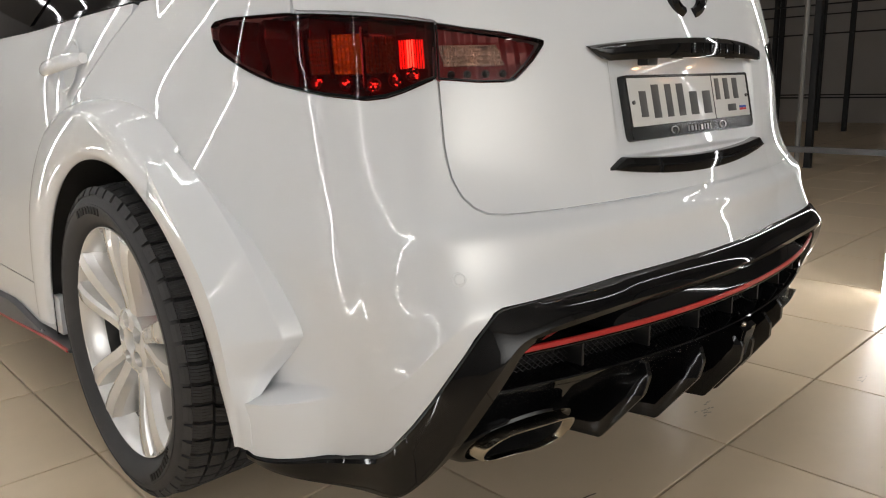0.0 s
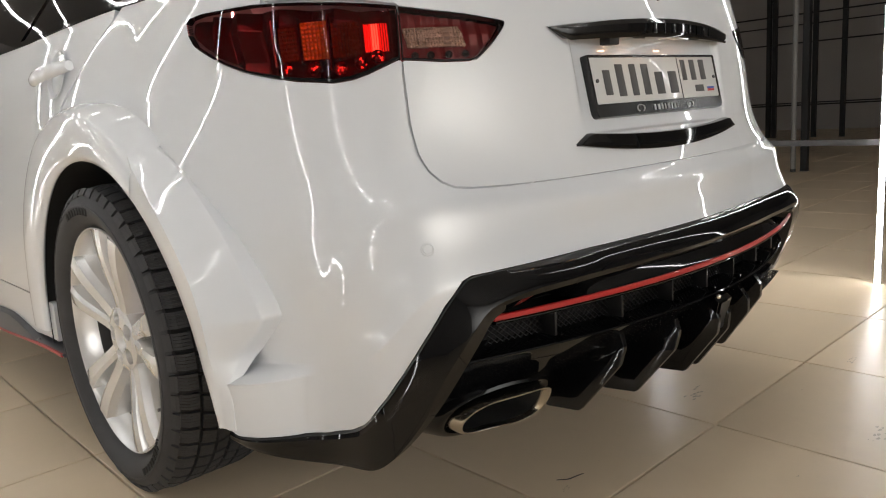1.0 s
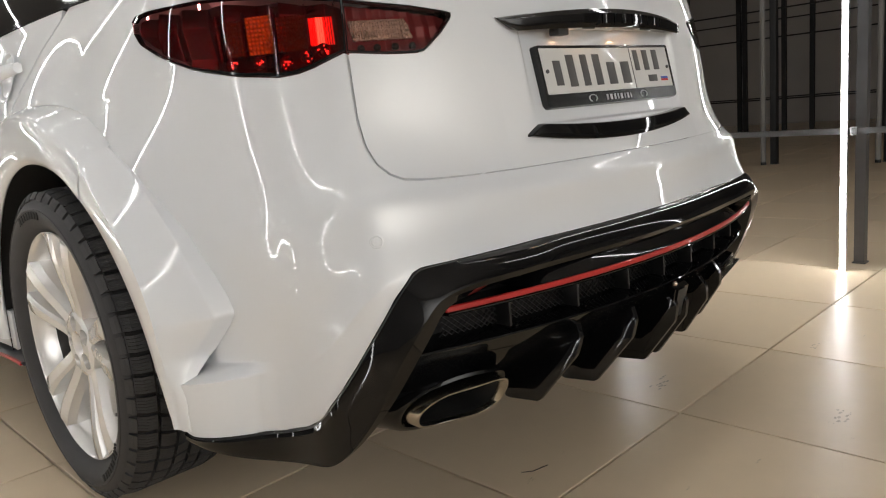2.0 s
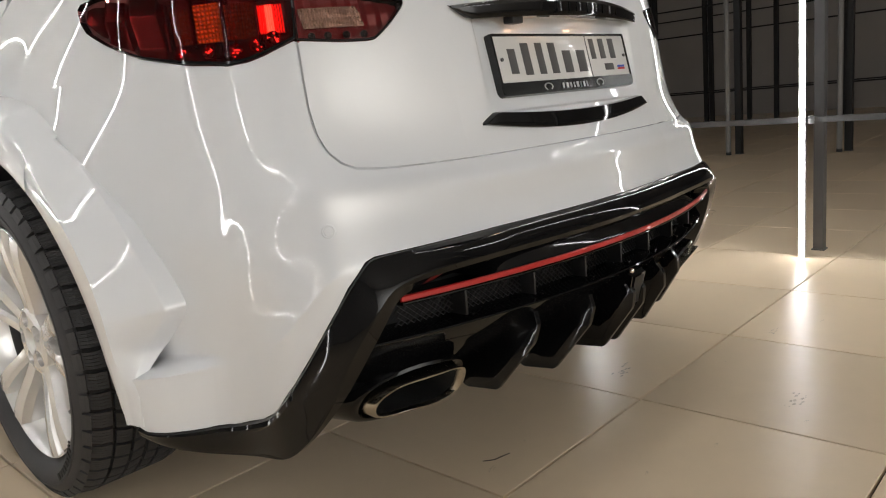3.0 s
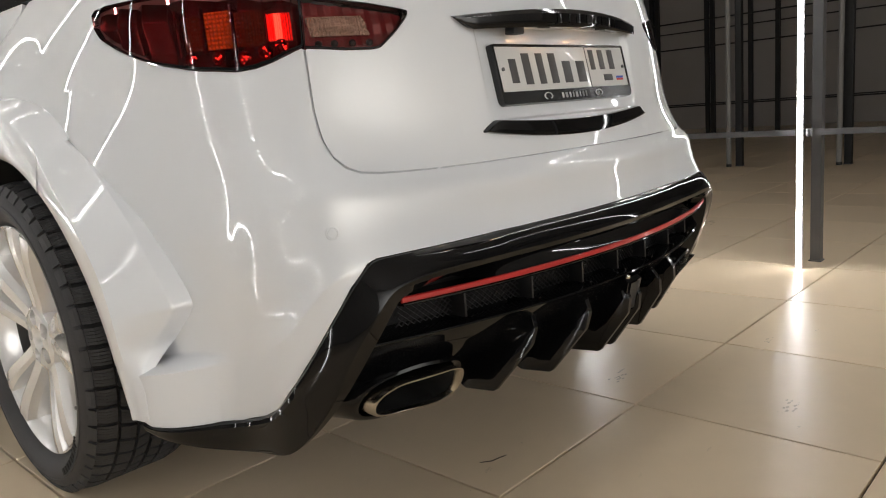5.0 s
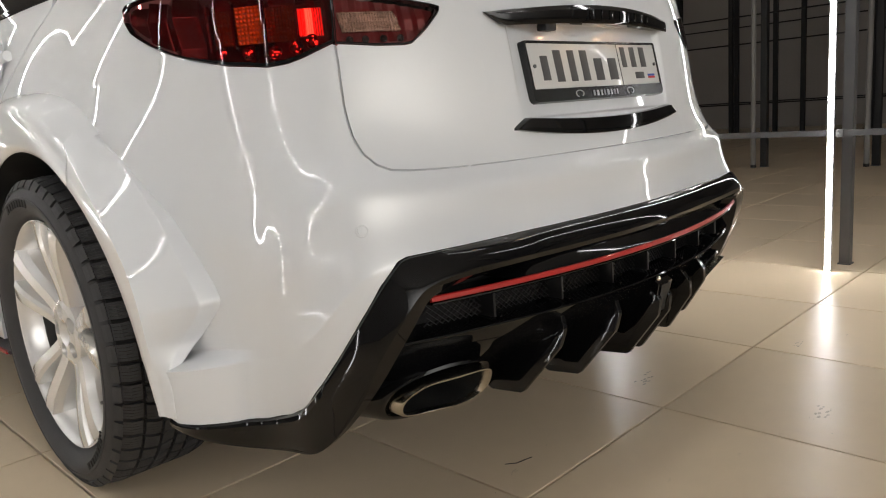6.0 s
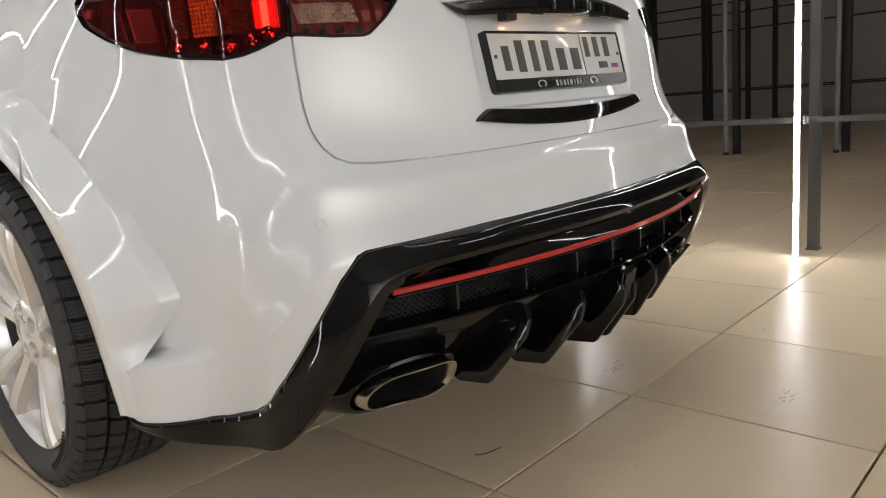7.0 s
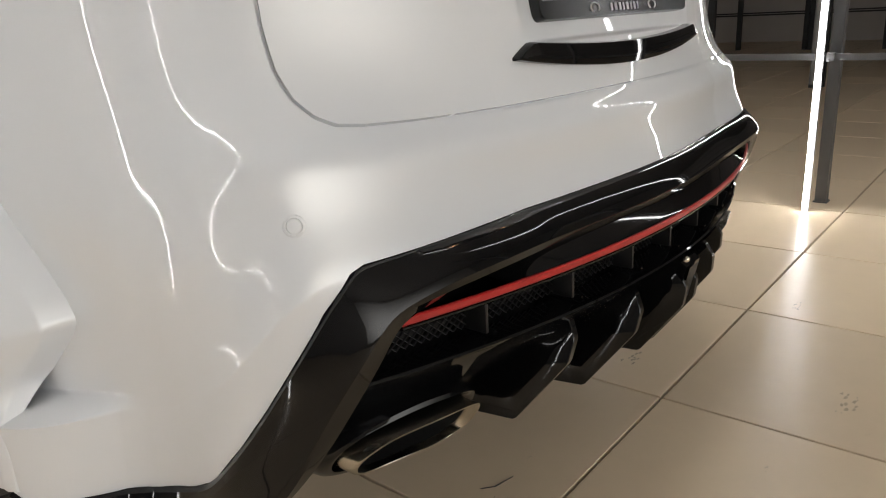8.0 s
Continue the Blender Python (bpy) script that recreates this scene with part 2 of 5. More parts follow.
def relief(s, z):
    """How far the panel stands out from (above 0) or in from the plain form."""
    s, z = np.broadcast_arrays(np.asarray(s, float), np.asarray(z, float))
    drawn = np.where(s < 0, 0.5, 1.0)  # the far corner is drawn out less
    s = np.abs(s)
    rear = 1 - smoothstep(2.7, 3.7, s)
    out = rear * (0.008 * np.exp(-(((z - 0.694) / 0.022) ** 2)) - 0.0055 * np.exp(-(((z - 0.640) / 0.028) ** 2)))
    out = out + rear * 0.006 * (1 - smoothstep(0.574, 0.622, z))
    up = z - crease(s)
    along = spline(CORNER_S, np.eye(len(CORNER_S)), np.clip(s.ravel(), CORNER_S[0], CORNER_S[-1]))
    across = spline(CORNER_UP, np.eye(len(CORNER_UP)), np.clip(up.ravel(), 0, CORNER_UP[-1]))
    out = out + np.einsum("ni,nj,ij->n", along, across, CORNER).reshape(s.shape) * drawn * (1 - smoothstep(6.2, 7.2, s))
    # towards the wheel the lower band stands out on a ledge
    return out + (0.032 * smoothstep(4.2, 5.15, s) + 0.034 * smoothstep(4.5, 5.1, s)) * (1 - smoothstep(5.7, 6.5, s)) * np.clip(1 - up / 0.02, 0, 1)


def shell(s, z, off=0.0, plain=False):
    """Places on the panels, off metres outside them, and the outward direction."""
    s, z = np.broadcast_arrays(np.asarray(s, float), np.asarray(z, float))
    e = 0.01
    du = skin(s + e, z) - skin(s - e, z)
    dv = skin(s, np.minimum(z + e, 1.36)) - skin(s, np.maximum(z - e, 0.22))
    n = np.cross(dv, du)
    n /= np.linalg.norm(n, axis=-1, keepdims=True) + 1e-12
    lift = np.asarray(off + (0 if plain else relief(s, z))) * np.ones(s.shape)
    return skin(s, z) + n * lift[..., None], n


def panel(name, keep, s_grid, z_grid, mat, parent, off=0.0, label="", fold=0.016, place=None, smooth=60, warp=None):
    """The part of the body on which keep(s, a, z) is above 0, cut along a clean edge that is folded inwards."""
    S, Z = np.meshgrid(np.asarray(s_grid, float), np.asarray(z_grid, float), indexing="ij")
    if warp:
        Z = warp(S, Z)
    f = keep(S, girth(S), Z)
    on = np.zeros(f.shape, bool)
    moved_s, moved_z, best = S.copy(), Z.copy(), np.full(f.shape, 0.5001)
    for axis in (0, 1):
        lo = [slice(None)] * 2
        hi = [slice(None)] * 2
        lo[axis], hi[axis] = slice(None, -1), slice(1, None)
        lo, hi = tuple(lo), tuple(hi)
        f0, f1 = f[lo], f[hi]
        crossing = (f0 > 0) != (f1 > 0)
        t = np.where(crossing, f0 / np.where(crossing, f0 - f1, 1), 0)
        for side, tt in ((lo, t), (hi, 1 - t)):
            near = crossing & (tt <= best[side])
            ms, mz, bb, oo = moved_s[side], moved_z[side], best[side], on[side]
            ms[near] = (S[lo] + t * (S[hi] - S[lo]))[near]
            mz[near] = (Z[lo] + t * (Z[hi] - Z[lo]))[near]
            bb[near], oo[near] = tt[near], True
    sign = np.where(on, 0, np.where(f > 0, 1, -1))
    P, N = (place or shell)(moved_s, moved_z, off)
    bm = bmesh.new()
    made = {}

    def vert(i, j):
        if (i, j) not in made:
            made[i, j] = bm.verts.new(P[i, j])
        return made[i, j]

    live = (sign[:-1, :-1] > 0) | (sign[1:, :-1] > 0) | (sign[:-1, 1:] > 0) | (sign[1:, 1:] > 0)
    for i, j in np.argwhere(live):
        ring = [(i, j), (i + 1, j), (i + 1, j + 1), (i, j + 1)]
        g = [sign[k] for k in ring]
        if min(g) >= 0:
            bm.faces.new([vert(*k) for k in ring])
            continue
        for tri in ((0, 1, 2), (0, 2, 3)) if g[0] == 0 and g[2] == 0 else ((0, 1, 3), (1, 2, 3)):
            if min(g[k] for k in tri) >= 0 and max(g[k] for k in tri) > 0:
                bm.faces.new([vert(*ring[k]) for k in tri])
    normals = {v: Vector(N[k]) for k, v in made.items()}
    if fold:
        for inward, depth in ((0.0008, 0.0012), (0.0004, fold)):
            edges = [e for e in bm.edges if e.is_boundary]
            out = bmesh.ops.extrude_edge_only(bm, edges=edges)
            fresh = [v for v in out["geom"] if isinstance(v, bmesh.types.BMVert)]
            kin = {}
            for v in fresh:
                for e in v.link_edges:
                    o = e.other_vert(v)
                    if o in normals and o not in fresh:
                        kin[v] = normals[o]
            for v in fresh:
                n = kin.get(v, Vector((0, 0, 0)))
                v.co -= n * depth
                normals[v] = n
    return part(name, bm, mat, parent, label, smooth)


def both(grid):
    return np.concatenate([-np.asarray(grid)[:0:-1], grid])


S_ALL = np.concatenate([np.linspace(0, 2.0, 51)[:-1], np.linspace(2.0, 4.2, 89)[:-1], np.linspace(4.2, 5.3, 190)[:-1], np.linspace(5.3, 5.9, 50)[:-1], np.linspace(5.9, 7.0, 50)])
Z_BODY = np.concatenate([np.linspace(0.24, 0.86, 230)[:-1], np.linspace(0.86, 1.12, 40), np.linspace(1.13, 1.355, 20)])



def along_crease(s, z):
    """Bends the levels so that one of them runs along the crease."""
    c = crease(s)
    return np.where(z < 0.45, 0.24 + (c - 0.24) * (z - 0.24) / 0.21, c + (1.17 - c) * (z - 0.45) / 0.72)


Z_CREASE = np.concatenate([np.linspace(0.24, 0.45, 70)[:-1], np.linspace(0.45, 0.48, 16)[:-1], np.linspace(0.48, 1.17, 210)])

# ---- the room ----
PITCH, TILE_X, TILE_Y = 0.603, 0.248, -0.019
bm = bmesh.new()
box(bm, -6.2, 14.2, -6.2, 13, -0.12, -0.012)
GROUT = material("grey_brown_grout", (0.045, 0.038, 0.030), 0.8, vary=0.2, scale=30)
floor = tagged(part("floor", bm, GROUT), "polished beige ceramic tile floor with grey joints", "floor", kind="structure")
TILE = material("polished_beige_tile", (0.78, 0.635, 0.455), 0.31, 0.0, vary=0.05, scale=11.0, Specular_IOR_Level=0.26, bump=0.05, bump_scale=70, rough_vary=0.035)

# each tile a shade apart
bits = TILE.node_tree
spot = bits.nodes.new("ShaderNodeNewGeometry")
for node in bits.nodes:
    if node.type == "TEX_NOISE":
        node.inputs["Detail"].default_value = 7
        node.inputs["Roughness"].default_value = 0.62
        bits.links.new(spot.outputs["Position"], node.inputs["Vector"])
    elif node.type == "MAP_RANGE":
        node.inputs["From Min"].default_value, node.inputs["From Max"].default_value = 0.3, 0.7
chance, span, tone = bits.nodes.new("ShaderNodeObjectInfo"), bits.nodes.new("ShaderNodeMapRange"), bits.nodes.new("ShaderNodeMixRGB")
span.inputs["To Min"].default_value, span.inputs["To Max"].default_value = 0.90, 1.04
tone.blend_type = "MULTIPLY"
tone.inputs[0].default_value = 1.0
base_link = bits.nodes["Principled BSDF"].inputs["Base Color"].links[0].from_socket
bits.links.new(chance.outputs["Random"], span.inputs[0])
bits.links.new(base_link, tone.inputs[1])
bits.links.new(span.outputs[0], tone.inputs[2])
bits.links.new(tone.outputs[0], bits.nodes["Principled BSDF"].inputs["Base Color"])


def tile_mesh(half, h):
    bm = bmesh.new()
    e = 0.0013
    strip(bm, [[(-half, -half, -h), (half, -half, -h), (half, half, -h), (-half, half, -h)], [(-half, -half, -e), (half, -half, -e), (half, half, -e), (-half, half, -e)], [(-half + e, -half + e, 0), (half - e, -half + e, 0), (half - e, half - e, 0), (-half + e, half - e, 0)]], closed=True)
    bm.faces.new([v for v in bm.verts if v.co.z == 0])
    return bm


near_tile = tile_mesh(PITCH / 2 - 0.0031, 0.012)
tile_data = bpy.data.meshes.new("tile")
near_tile.to_mesh(tile_data)
near_tile.free()
tile_data.materials.append(TILE)
rest = bmesh.new()
for i in range(-15, 23):
    for j in range(-14, 21):
        x, y = TILE_X + (i + 0.5) * PITCH, TILE_Y + (j + 0.5) * PITCH
        if -3 <= i <= 13 and -3 <= j <= 11:
            t = new("tile", tile_data)
            t.location = (x, y, 0)
            t.parent = floor
        elif -6.1 < x - PITCH / 2 and x < 14.1 and -6.1 < y - PITCH / 2 and y < 12.7:
            h = PITCH / 2 - 0.0021
            rest.faces.new([rest.verts.new((x + a * h, y + b * h, 0)) for a, b in ((-1, -1), (1, -1), (1, 1), (-1, 1))])
tagged(part("tile_field", rest, TILE, floor, "further floor tiles"), kind="stuff")

bm = bmesh.new()
box(bm, 14.0, 14.2, -6.2, 13, 0, 4.0)
wall_east = tagged(part("wall_east", bm, WALL), "dark grey panelled wall with black horizontal joints", "wall", kind="structure")
for name, lim, mat, label in (("wall_west", (-6.2, -6, -6, 12.8), MID_WALL, "plain mid grey painted wall"), ("wall_north", (-6, 14, 12.8, 13), WALL, "plain dark grey wall")):
    bm = bmesh.new()
    box(bm, *lim, 0, 4.0)
    tagged(part(name, bm, mat), label, "wall", kind="structure")
# the opening holds an added glowing panel, unseen, that lights the car's rear
FILL_X0, FILL_X1, FILL_Z0, FILL_Z1 = -6.0, 5.4, 0.4, 3.9
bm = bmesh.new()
for x0, x1, z0, z1 in ((-6.2, FILL_X0, 0, 4.0), (FILL_X1, 14, 0, 4.0), (FILL_X0, FILL_X1, 0, FILL_Z0), (FILL_X0, FILL_X1, FILL_Z1, 4.0)):
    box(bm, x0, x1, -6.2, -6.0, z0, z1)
tagged(part("wall_south", bm, LIGHT_WALL), "plain light grey painted wall round an added glowing panel", "wall", kind="structure")
window_1 = tagged(thing("window_1", "wide unseen glowing panel added as soft fill light", "window"), kind="structure")
part("pane", box(bmesh.new(), FILL_X0, FILL_X1, -6.13, -6.11, FILL_Z0, FILL_Z1), FILL_GLOW, window_1, "glowing fill sheet")
bm = bmesh.new()
box(bm, -6.2, 14.2, -6.2, 13, 4.0, 4.1)
tagged(part("ceiling", bm, CEIL), "pale grey flat ceiling", "ceiling", kind="structure")
for z in (0.53, 2.04, 3.4):
    bm = bmesh.new()
    box(bm, 13.97, 14.0, -6, 12.8, z - 0.012, z + 0.012)
    tagged(part("trim", bm, POST_DARK), "black joint strip along the wall panels", "trim", kind="structure")


# ---- light portals and posts ----
def tube_mesh(bm, a, b, r, sides=14):
    a, b = Vector(a), Vector(b)
    d = (b - a).normalized()
    u = d.orthogonal().normalized()
    w = d.cross(u)
    rows = [[p + (u * math.cos(k * math.tau / sides) + w * math.sin(k * math.tau / sides)) * r for k in range(sides)] for p in (a, b)]
    capped(bm, rows)
    return bm


TOP = 2.7
for k in range(-1, 7):
    y = 0.112 + 1.085 * k
    p = thing("light_portal", "lit white tube light standing on the floor in a steel frame", "light", "row of light portals", at=(1.985, y, 0))
    tubes = [("upright_tube", (1.985, y, 0.004), (1.985, y, TOP))]
    if k >= 0:
        tubes += [("cross_tube", (1.985, y, TOP), (-2.55, y - 0.2, TOP)), ("upright_tube", (-2.55, y - 0.2, 0.004), (-2.55, y - 0.2, TOP))]
    for name, a, b in tubes:
        bm = tube_mesh(bmesh.new(), a, b, 0.0095 if a[0] > 0 and b[0] > 0 else 0.0078)
        bm.transform(Matrix.Translation((-1.985, -y, 0)))
        part(name, bm, TUBE_ON, p, smooth=40)
    # unseen strip, added to keep the tube's light off the far floor
    part("light_blocker", box(bmesh.new(), 0.0098, 0.0150, -0.014, 0.014, 0.0, TOP, 0.001), STEEL, p, "thin metal strip added behind the tube to block its light")


# ---- the car ----
car = thing("car", "pearl white sport utility car with gloss black diffuser and wide arches", "car")

GATE = mirror_outline([*GATE_EDGE, (2.887, 1.062), (3.30, 1.0730), (4.47, 1.092), (4.48, 1.30), (2.6, 1.30), (0.0, 1.30)])
GATE_LINE, LAMP_LINE, LAMP_IN_LINE = outline(GATE), outline(LAMP_OUTER), outline(LAMP_INNER)
GAP = 0.0025


def arch_gap(s, z):
    """How far outside the wheel opening a place on the side lies; behind the flare's end the opening is its own lip."""
    p = skin(s, z)
    dy, dz = p[..., 1] - ARCH_Y, p[..., 2] - ARCH_Z
    r = np.interp(np.degrees(np.arctan2(dz, dy)) % 360, [0, 140, 165, 172, 200], [0.565, 0.565, 0.572, 0.544, 0.544])
    return np.where(np.abs(s) > 4.6, np.hypot(dy, dz) - r, 9.0)


LOW_POLY = outline(mirror_outline([(0.0, 0.20), (7.0, 0.20), (7.0, 0.262), *LOW_EDGE]))
DOOR_SEAM = [(6.36, 1.20), (6.40, 1.158), (6.60, 1.083), (6.825, 0.968), (6.93, 0.90), (6.93, 0.2)]


def seam_s(z):
    p = np.array(DOOR_SEAM[::-1])
    return np.interp(z, p[:, 1], p[:, 0])


def keep_body(s, a, z):
    f = -within(a, z, LOW_POLY)
    f = np.minimum(f, -within(a, z, GATE_LINE) - GAP)
    f = np.minimum(f, -within(np.abs(a), z, LAMP_LINE) - GAP)
    f = np.minimum(f, arch_gap(s, z))
    return np.minimum(f, girth(seam_s(z)) - np.abs(a) - GAP)


panel("body_shell", lambda s, a, z: np.minimum(keep_body(s, a, z), 1.13 + 0.03 * smoothstep(7.5, 6.3, np.abs(s)) - z), both(S_ALL), Z_CREASE, PAINT, car, warp=along_crease, label="one-piece pearl white quarter panels and bumper skin")


def keep_gate(s, a, z):
    f = within(a, z, GATE_LINE) - GAP
    f = np.minimum(f, -within(np.abs(a), z, LAMP_IN_LINE) - GAP)
    return np.minimum(f, -within(np.abs(a), z, LAMP_LINE) - GAP)


PLATE_TILT, PLATE_Y, PLATE_Z = 12.0, -0.009, 0.904


def pocket(s, z, off=0.0):
    """The gate's skin, with the flat pocket that holds the plate."""
    p, n = shell(s, z, off)
    flat = PLATE_Y + 0.009 + (p[..., 2] - PLATE_Z) * math.tan(radians(PLATE_TILT))
    w = (1 - smoothstep(0.293, 0.301, np.abs(p[..., 0]))) * smoothstep(0.807, 0.814, p[..., 2]) * (1 - smoothstep(1.002, 1.010, p[..., 2]))
    p[..., 1] = p[..., 1] * (1 - w) + flat * w
    return p, n


panel("tailgate", keep_gate, both(np.concatenate([np.linspace(0, 1.15, 45)[:-1], np.linspace(1.15, 1.5, 70)[:-1], np.linspace(1.5, 3, 70)[:-1], np.linspace(3, 4.6, 41)])), np.concatenate([np.linspace(0.70, 0.80, 24)[:-1], np.linspace(0.80, 0.82, 15)[:-1], np.linspace(0.82, 0.995, 36)[:-1], np.linspace(0.995, 1.015, 14)[:-1], np.linspace(1.015, 1.32, 62)]), PAINT, car, place=pocket)

panel("gate_jamb", lambda s, a, z: np.minimum.reduce([0.006 - np.abs(within(a, z, GATE_LINE)), -within(np.abs(a), z, LAMP_LINE) - GAP, -within(np.abs(a), z, LAMP_IN_LINE) - GAP, 1.12 - z]), both(np.linspace(0, 4.6, 240)), np.linspace(0.68, 1.13, 130), PAINT, car, off=-0.0095, fold=0.004)

S_LAMP = np.linspace(1.5, 5.5, 281)
Z_LAMP = np.linspace(0.92, 1.10, 109)


def clear_lens(name, colour, index=1.4):
    """A thin coloured pane: what is behind shows through, tinted, under a sharp gloss."""
    m = bpy.data.materials.new(name)
    m.use_nodes = True
    nodes, links = m.node_tree.nodes, m.node_tree.links
    nodes.remove(nodes["Principled BSDF"])
    see, gloss, rim, mix = nodes.new("ShaderNodeBsdfTransparent"), nodes.new("ShaderNodeBsdfGlossy"), nodes.new("ShaderNodeFresnel"), nodes.new("ShaderNodeMixShader")
    see.inputs[0].default_value = (*colour, 1)
    gloss.inputs["Roughness"].default_value = 0.015
    rim.inputs[0].default_value = index
    links.new(rim.outputs[0], mix.inputs[0])
    links.new(see.outputs[0], mix.inputs[1])
    links.new(gloss.outputs[0], mix.inputs[2])
    links.new(mix.outputs[0], nodes["Material Output"].inputs[0])
    return m


LENS = clear_lens("red_tinted_lens", (0.90, 0.27, 0.26), 1.40)
SMOKE = clear_lens("smoked_lens", (0.86, 0.66, 0.62), 1.36)
BOWL = material("dark_red_reflector", (0.060, 0.0015, 0.003), 0.10, 0.3, vary=0.3, scale=30)
AMBER = material("amber_reflector", (0.46, 0.20, 0.018), 0.16, 0.5, vary=0.25, scale=60)
AMBER_DIM = material("dim_amber_reflector", (0.12, 0.035, 0.008), 0.16, 0.5, vary=0.25, scale=60)
RED_BOWL = material("smoked_red_reflector", (0.15, 0.008, 0.012), 0.3, 0.1, vary=0.3, scale=30)
PRISM = material("clear_grey_prism", (0.55, 0.50, 0.43), 0.12, 0.6, vary=0.3, scale=80)
LED_BAR, LED_DOT, LED_DIM = glow("red_led_bar", (1.0, 0.16, 0.09), 2.2), glow("red_led_dot", (1.0, 0.05, 0.035), 3.2), glow("dim_red_led", (1.0, 0.03, 0.02), 0.42)


def ribbed(period, height, base):
    def place(s, z, off=0.0):
        p, n = shell(s, z, off, plain=True)
        a = girth(s)
        wave = np.abs(((a / period) % 1) * 2 - 1) + 0.5 * np.abs(((z / (1.3 * period)) % 1) * 2 - 1)
        return p + n * (base + height * wave)[..., None], n

    return place


def inset(name, side, s0, s1, z0, z1, mat, parent, period=0.006, height=0.003, base=-0.020, slant=0.0):
    keep = lambda s, a, z: np.minimum.reduce([np.abs(s) - s0 - slant * (z - z0), s1 + slant * (z - z0) - np.abs(s), z - z0, z1 - z])
    return panel(name, keep, side * np.linspace(s0 - 0.08, s1 + 0.08, 80), np.linspace(z0 - 0.006, z1 + 0.006, 40), mat, parent, place=ribbed(period, height, base), fold=0.010, smooth=20)


for side in (1, -1):
    lamp = panel("tail_lamp", lambda s, a, z: within(np.abs(a), z, LAMP_LINE), side * S_LAMP, Z_LAMP, BOWL, car, place=ribbed(0.09, 0.020, -0.052), fold=0.0, label="red tail lamp with lit diodes and an amber indicator", smooth=30)
    lens = panel("lens", lambda s, a, z: within(np.abs(a), z, LAMP_LINE), side * S_LAMP, Z_LAMP, LENS, lamp, off=0.004, fold=0.0)
    lens.visible_shadow = False
    panel("bezel", lambda s, a, z: np.minimum(within(np.abs(a), z, LAMP_LINE), 0.0018 + 0.0030 * smoothstep(1.0, 0.95, z) - within(np.abs(a), z, LAMP_LINE)), side * np.linspace(2.8, 5.5, 620), np.linspace(0.92, 1.10, 220), BLACK, lamp, off=0.005, fold=0.012)
    inset("indicator", side, 3.85, 4.17, 0.984, 1.052, AMBER, lamp)
    inset("indicator_outer", side, 4.20, 4.42, 0.984, 1.048, AMBER_DIM, lamp)
    inset("indicator_inner", side, 3.42, 3.81, 0.984, 1.046, AMBER_DIM, lamp)
    for k in range(10):
        inset("diode_bar", side, 3.045 + 0.034 * k, 3.067 + 0.034 * k, 0.991, 1.038, LED_BAR if k in (4, 5, 6) else LED_DIM, lamp, 0.005, 0.002, -0.016)
    for s0 in (3.00, 3.40, 3.83, 4.185, 4.45):
        inset("divider", side, s0 - 0.010, s0 + 0.010, 0.962 if s0 < 4.1 else 0.976, 1.062, BOWL, lamp, 0.05, 0.0, -0.012)
    for s0, z0 in ((4.35, 0.971), (4.04, 0.968), (3.71, 0.964), (3.44, 0.972), (3.21, 0.979)):
        p, n = shell(side * s0, z0, plain=True)
        turn = Vector(n).to_track_quat("Z", "Y").to_matrix().to_4x4()
        bm = bmesh.new()
        rnd = random.Random(int(s0 * 100))
        for k in range(9):
            far_out, spin = rnd.uniform(0.001, 0.0105), rnd.uniform(0, 6.28)
            c = (far_out * math.cos(spin), far_out * math.sin(spin))
            bmesh.ops.create_icosphere(bm, subdivisions=1, radius=rnd.uniform(0.0006, 0.0019), matrix=Matrix.Translation(p - n * 0.016) @ turn @ Matrix.Translation((*c, 0)))
        part("diode", bm, LED_DOT, lamp, smooth=60)
        bm = bmesh.new()
        strip(bm, [[(r * math.cos(a), r * math.sin(a), h) for a in np.linspace(0, math.tau, 20, endpoint=False)] for r, h in ((0.013, 0.006), (0.011, 0.004), (0.006, -0.006), (0.001, -0.008))], closed=True)
        bm.transform(Matrix.Translation(p - n * 0.018) @ turn)
        part("diode_cup", bm, BOWL, lamp, smooth=40)
    inner = panel("reverse_lamp", lambda s, a, z: within(np.abs(a), z, LAMP_IN_LINE), side * S_LAMP, Z_LAMP, RED_BOWL, car, place=ribbed(0.03, 0.004, -0.026), fold=0.0, label="smoked reversing lamp in the tailgate", smooth=30)
    pane = panel("lens", lambda s, a, z: within(np.abs(a), z, LAMP_IN_LINE), side * S_LAMP, Z_LAMP, SMOKE, inner, off=0.003, fold=0.0)
    pane.visible_shadow = False
    panel("bezel", lambda s, a, z: np.minimum(within(np.abs(a), z, LAMP_IN_LINE), 0.0020 - within(np.abs(a), z, LAMP_IN_LINE)), side * np.linspace(1.55, 3.0, 420), np.linspace(0.95, 1.07, 220), BLACK, inner, off=0.0036, fold=0.012)
    inset("prism", side, 2.07, 2.80, 0.991, 1.027, PRISM, inner, 0.0060, 0.004, -0.018, slant=1.5)
    for s0 in (2.72, 2.52, 2.30, 2.10):
        p, n = shell(side * s0, 0.977, plain=True)
        bm = bmesh.new()
        bmesh.ops.create_icosphere(bm, subdivisions=2, radius=0.007, matrix=Matrix.Translation(p - n * 0.014))
        part("diode", bm, DARK, inner, smooth=60)


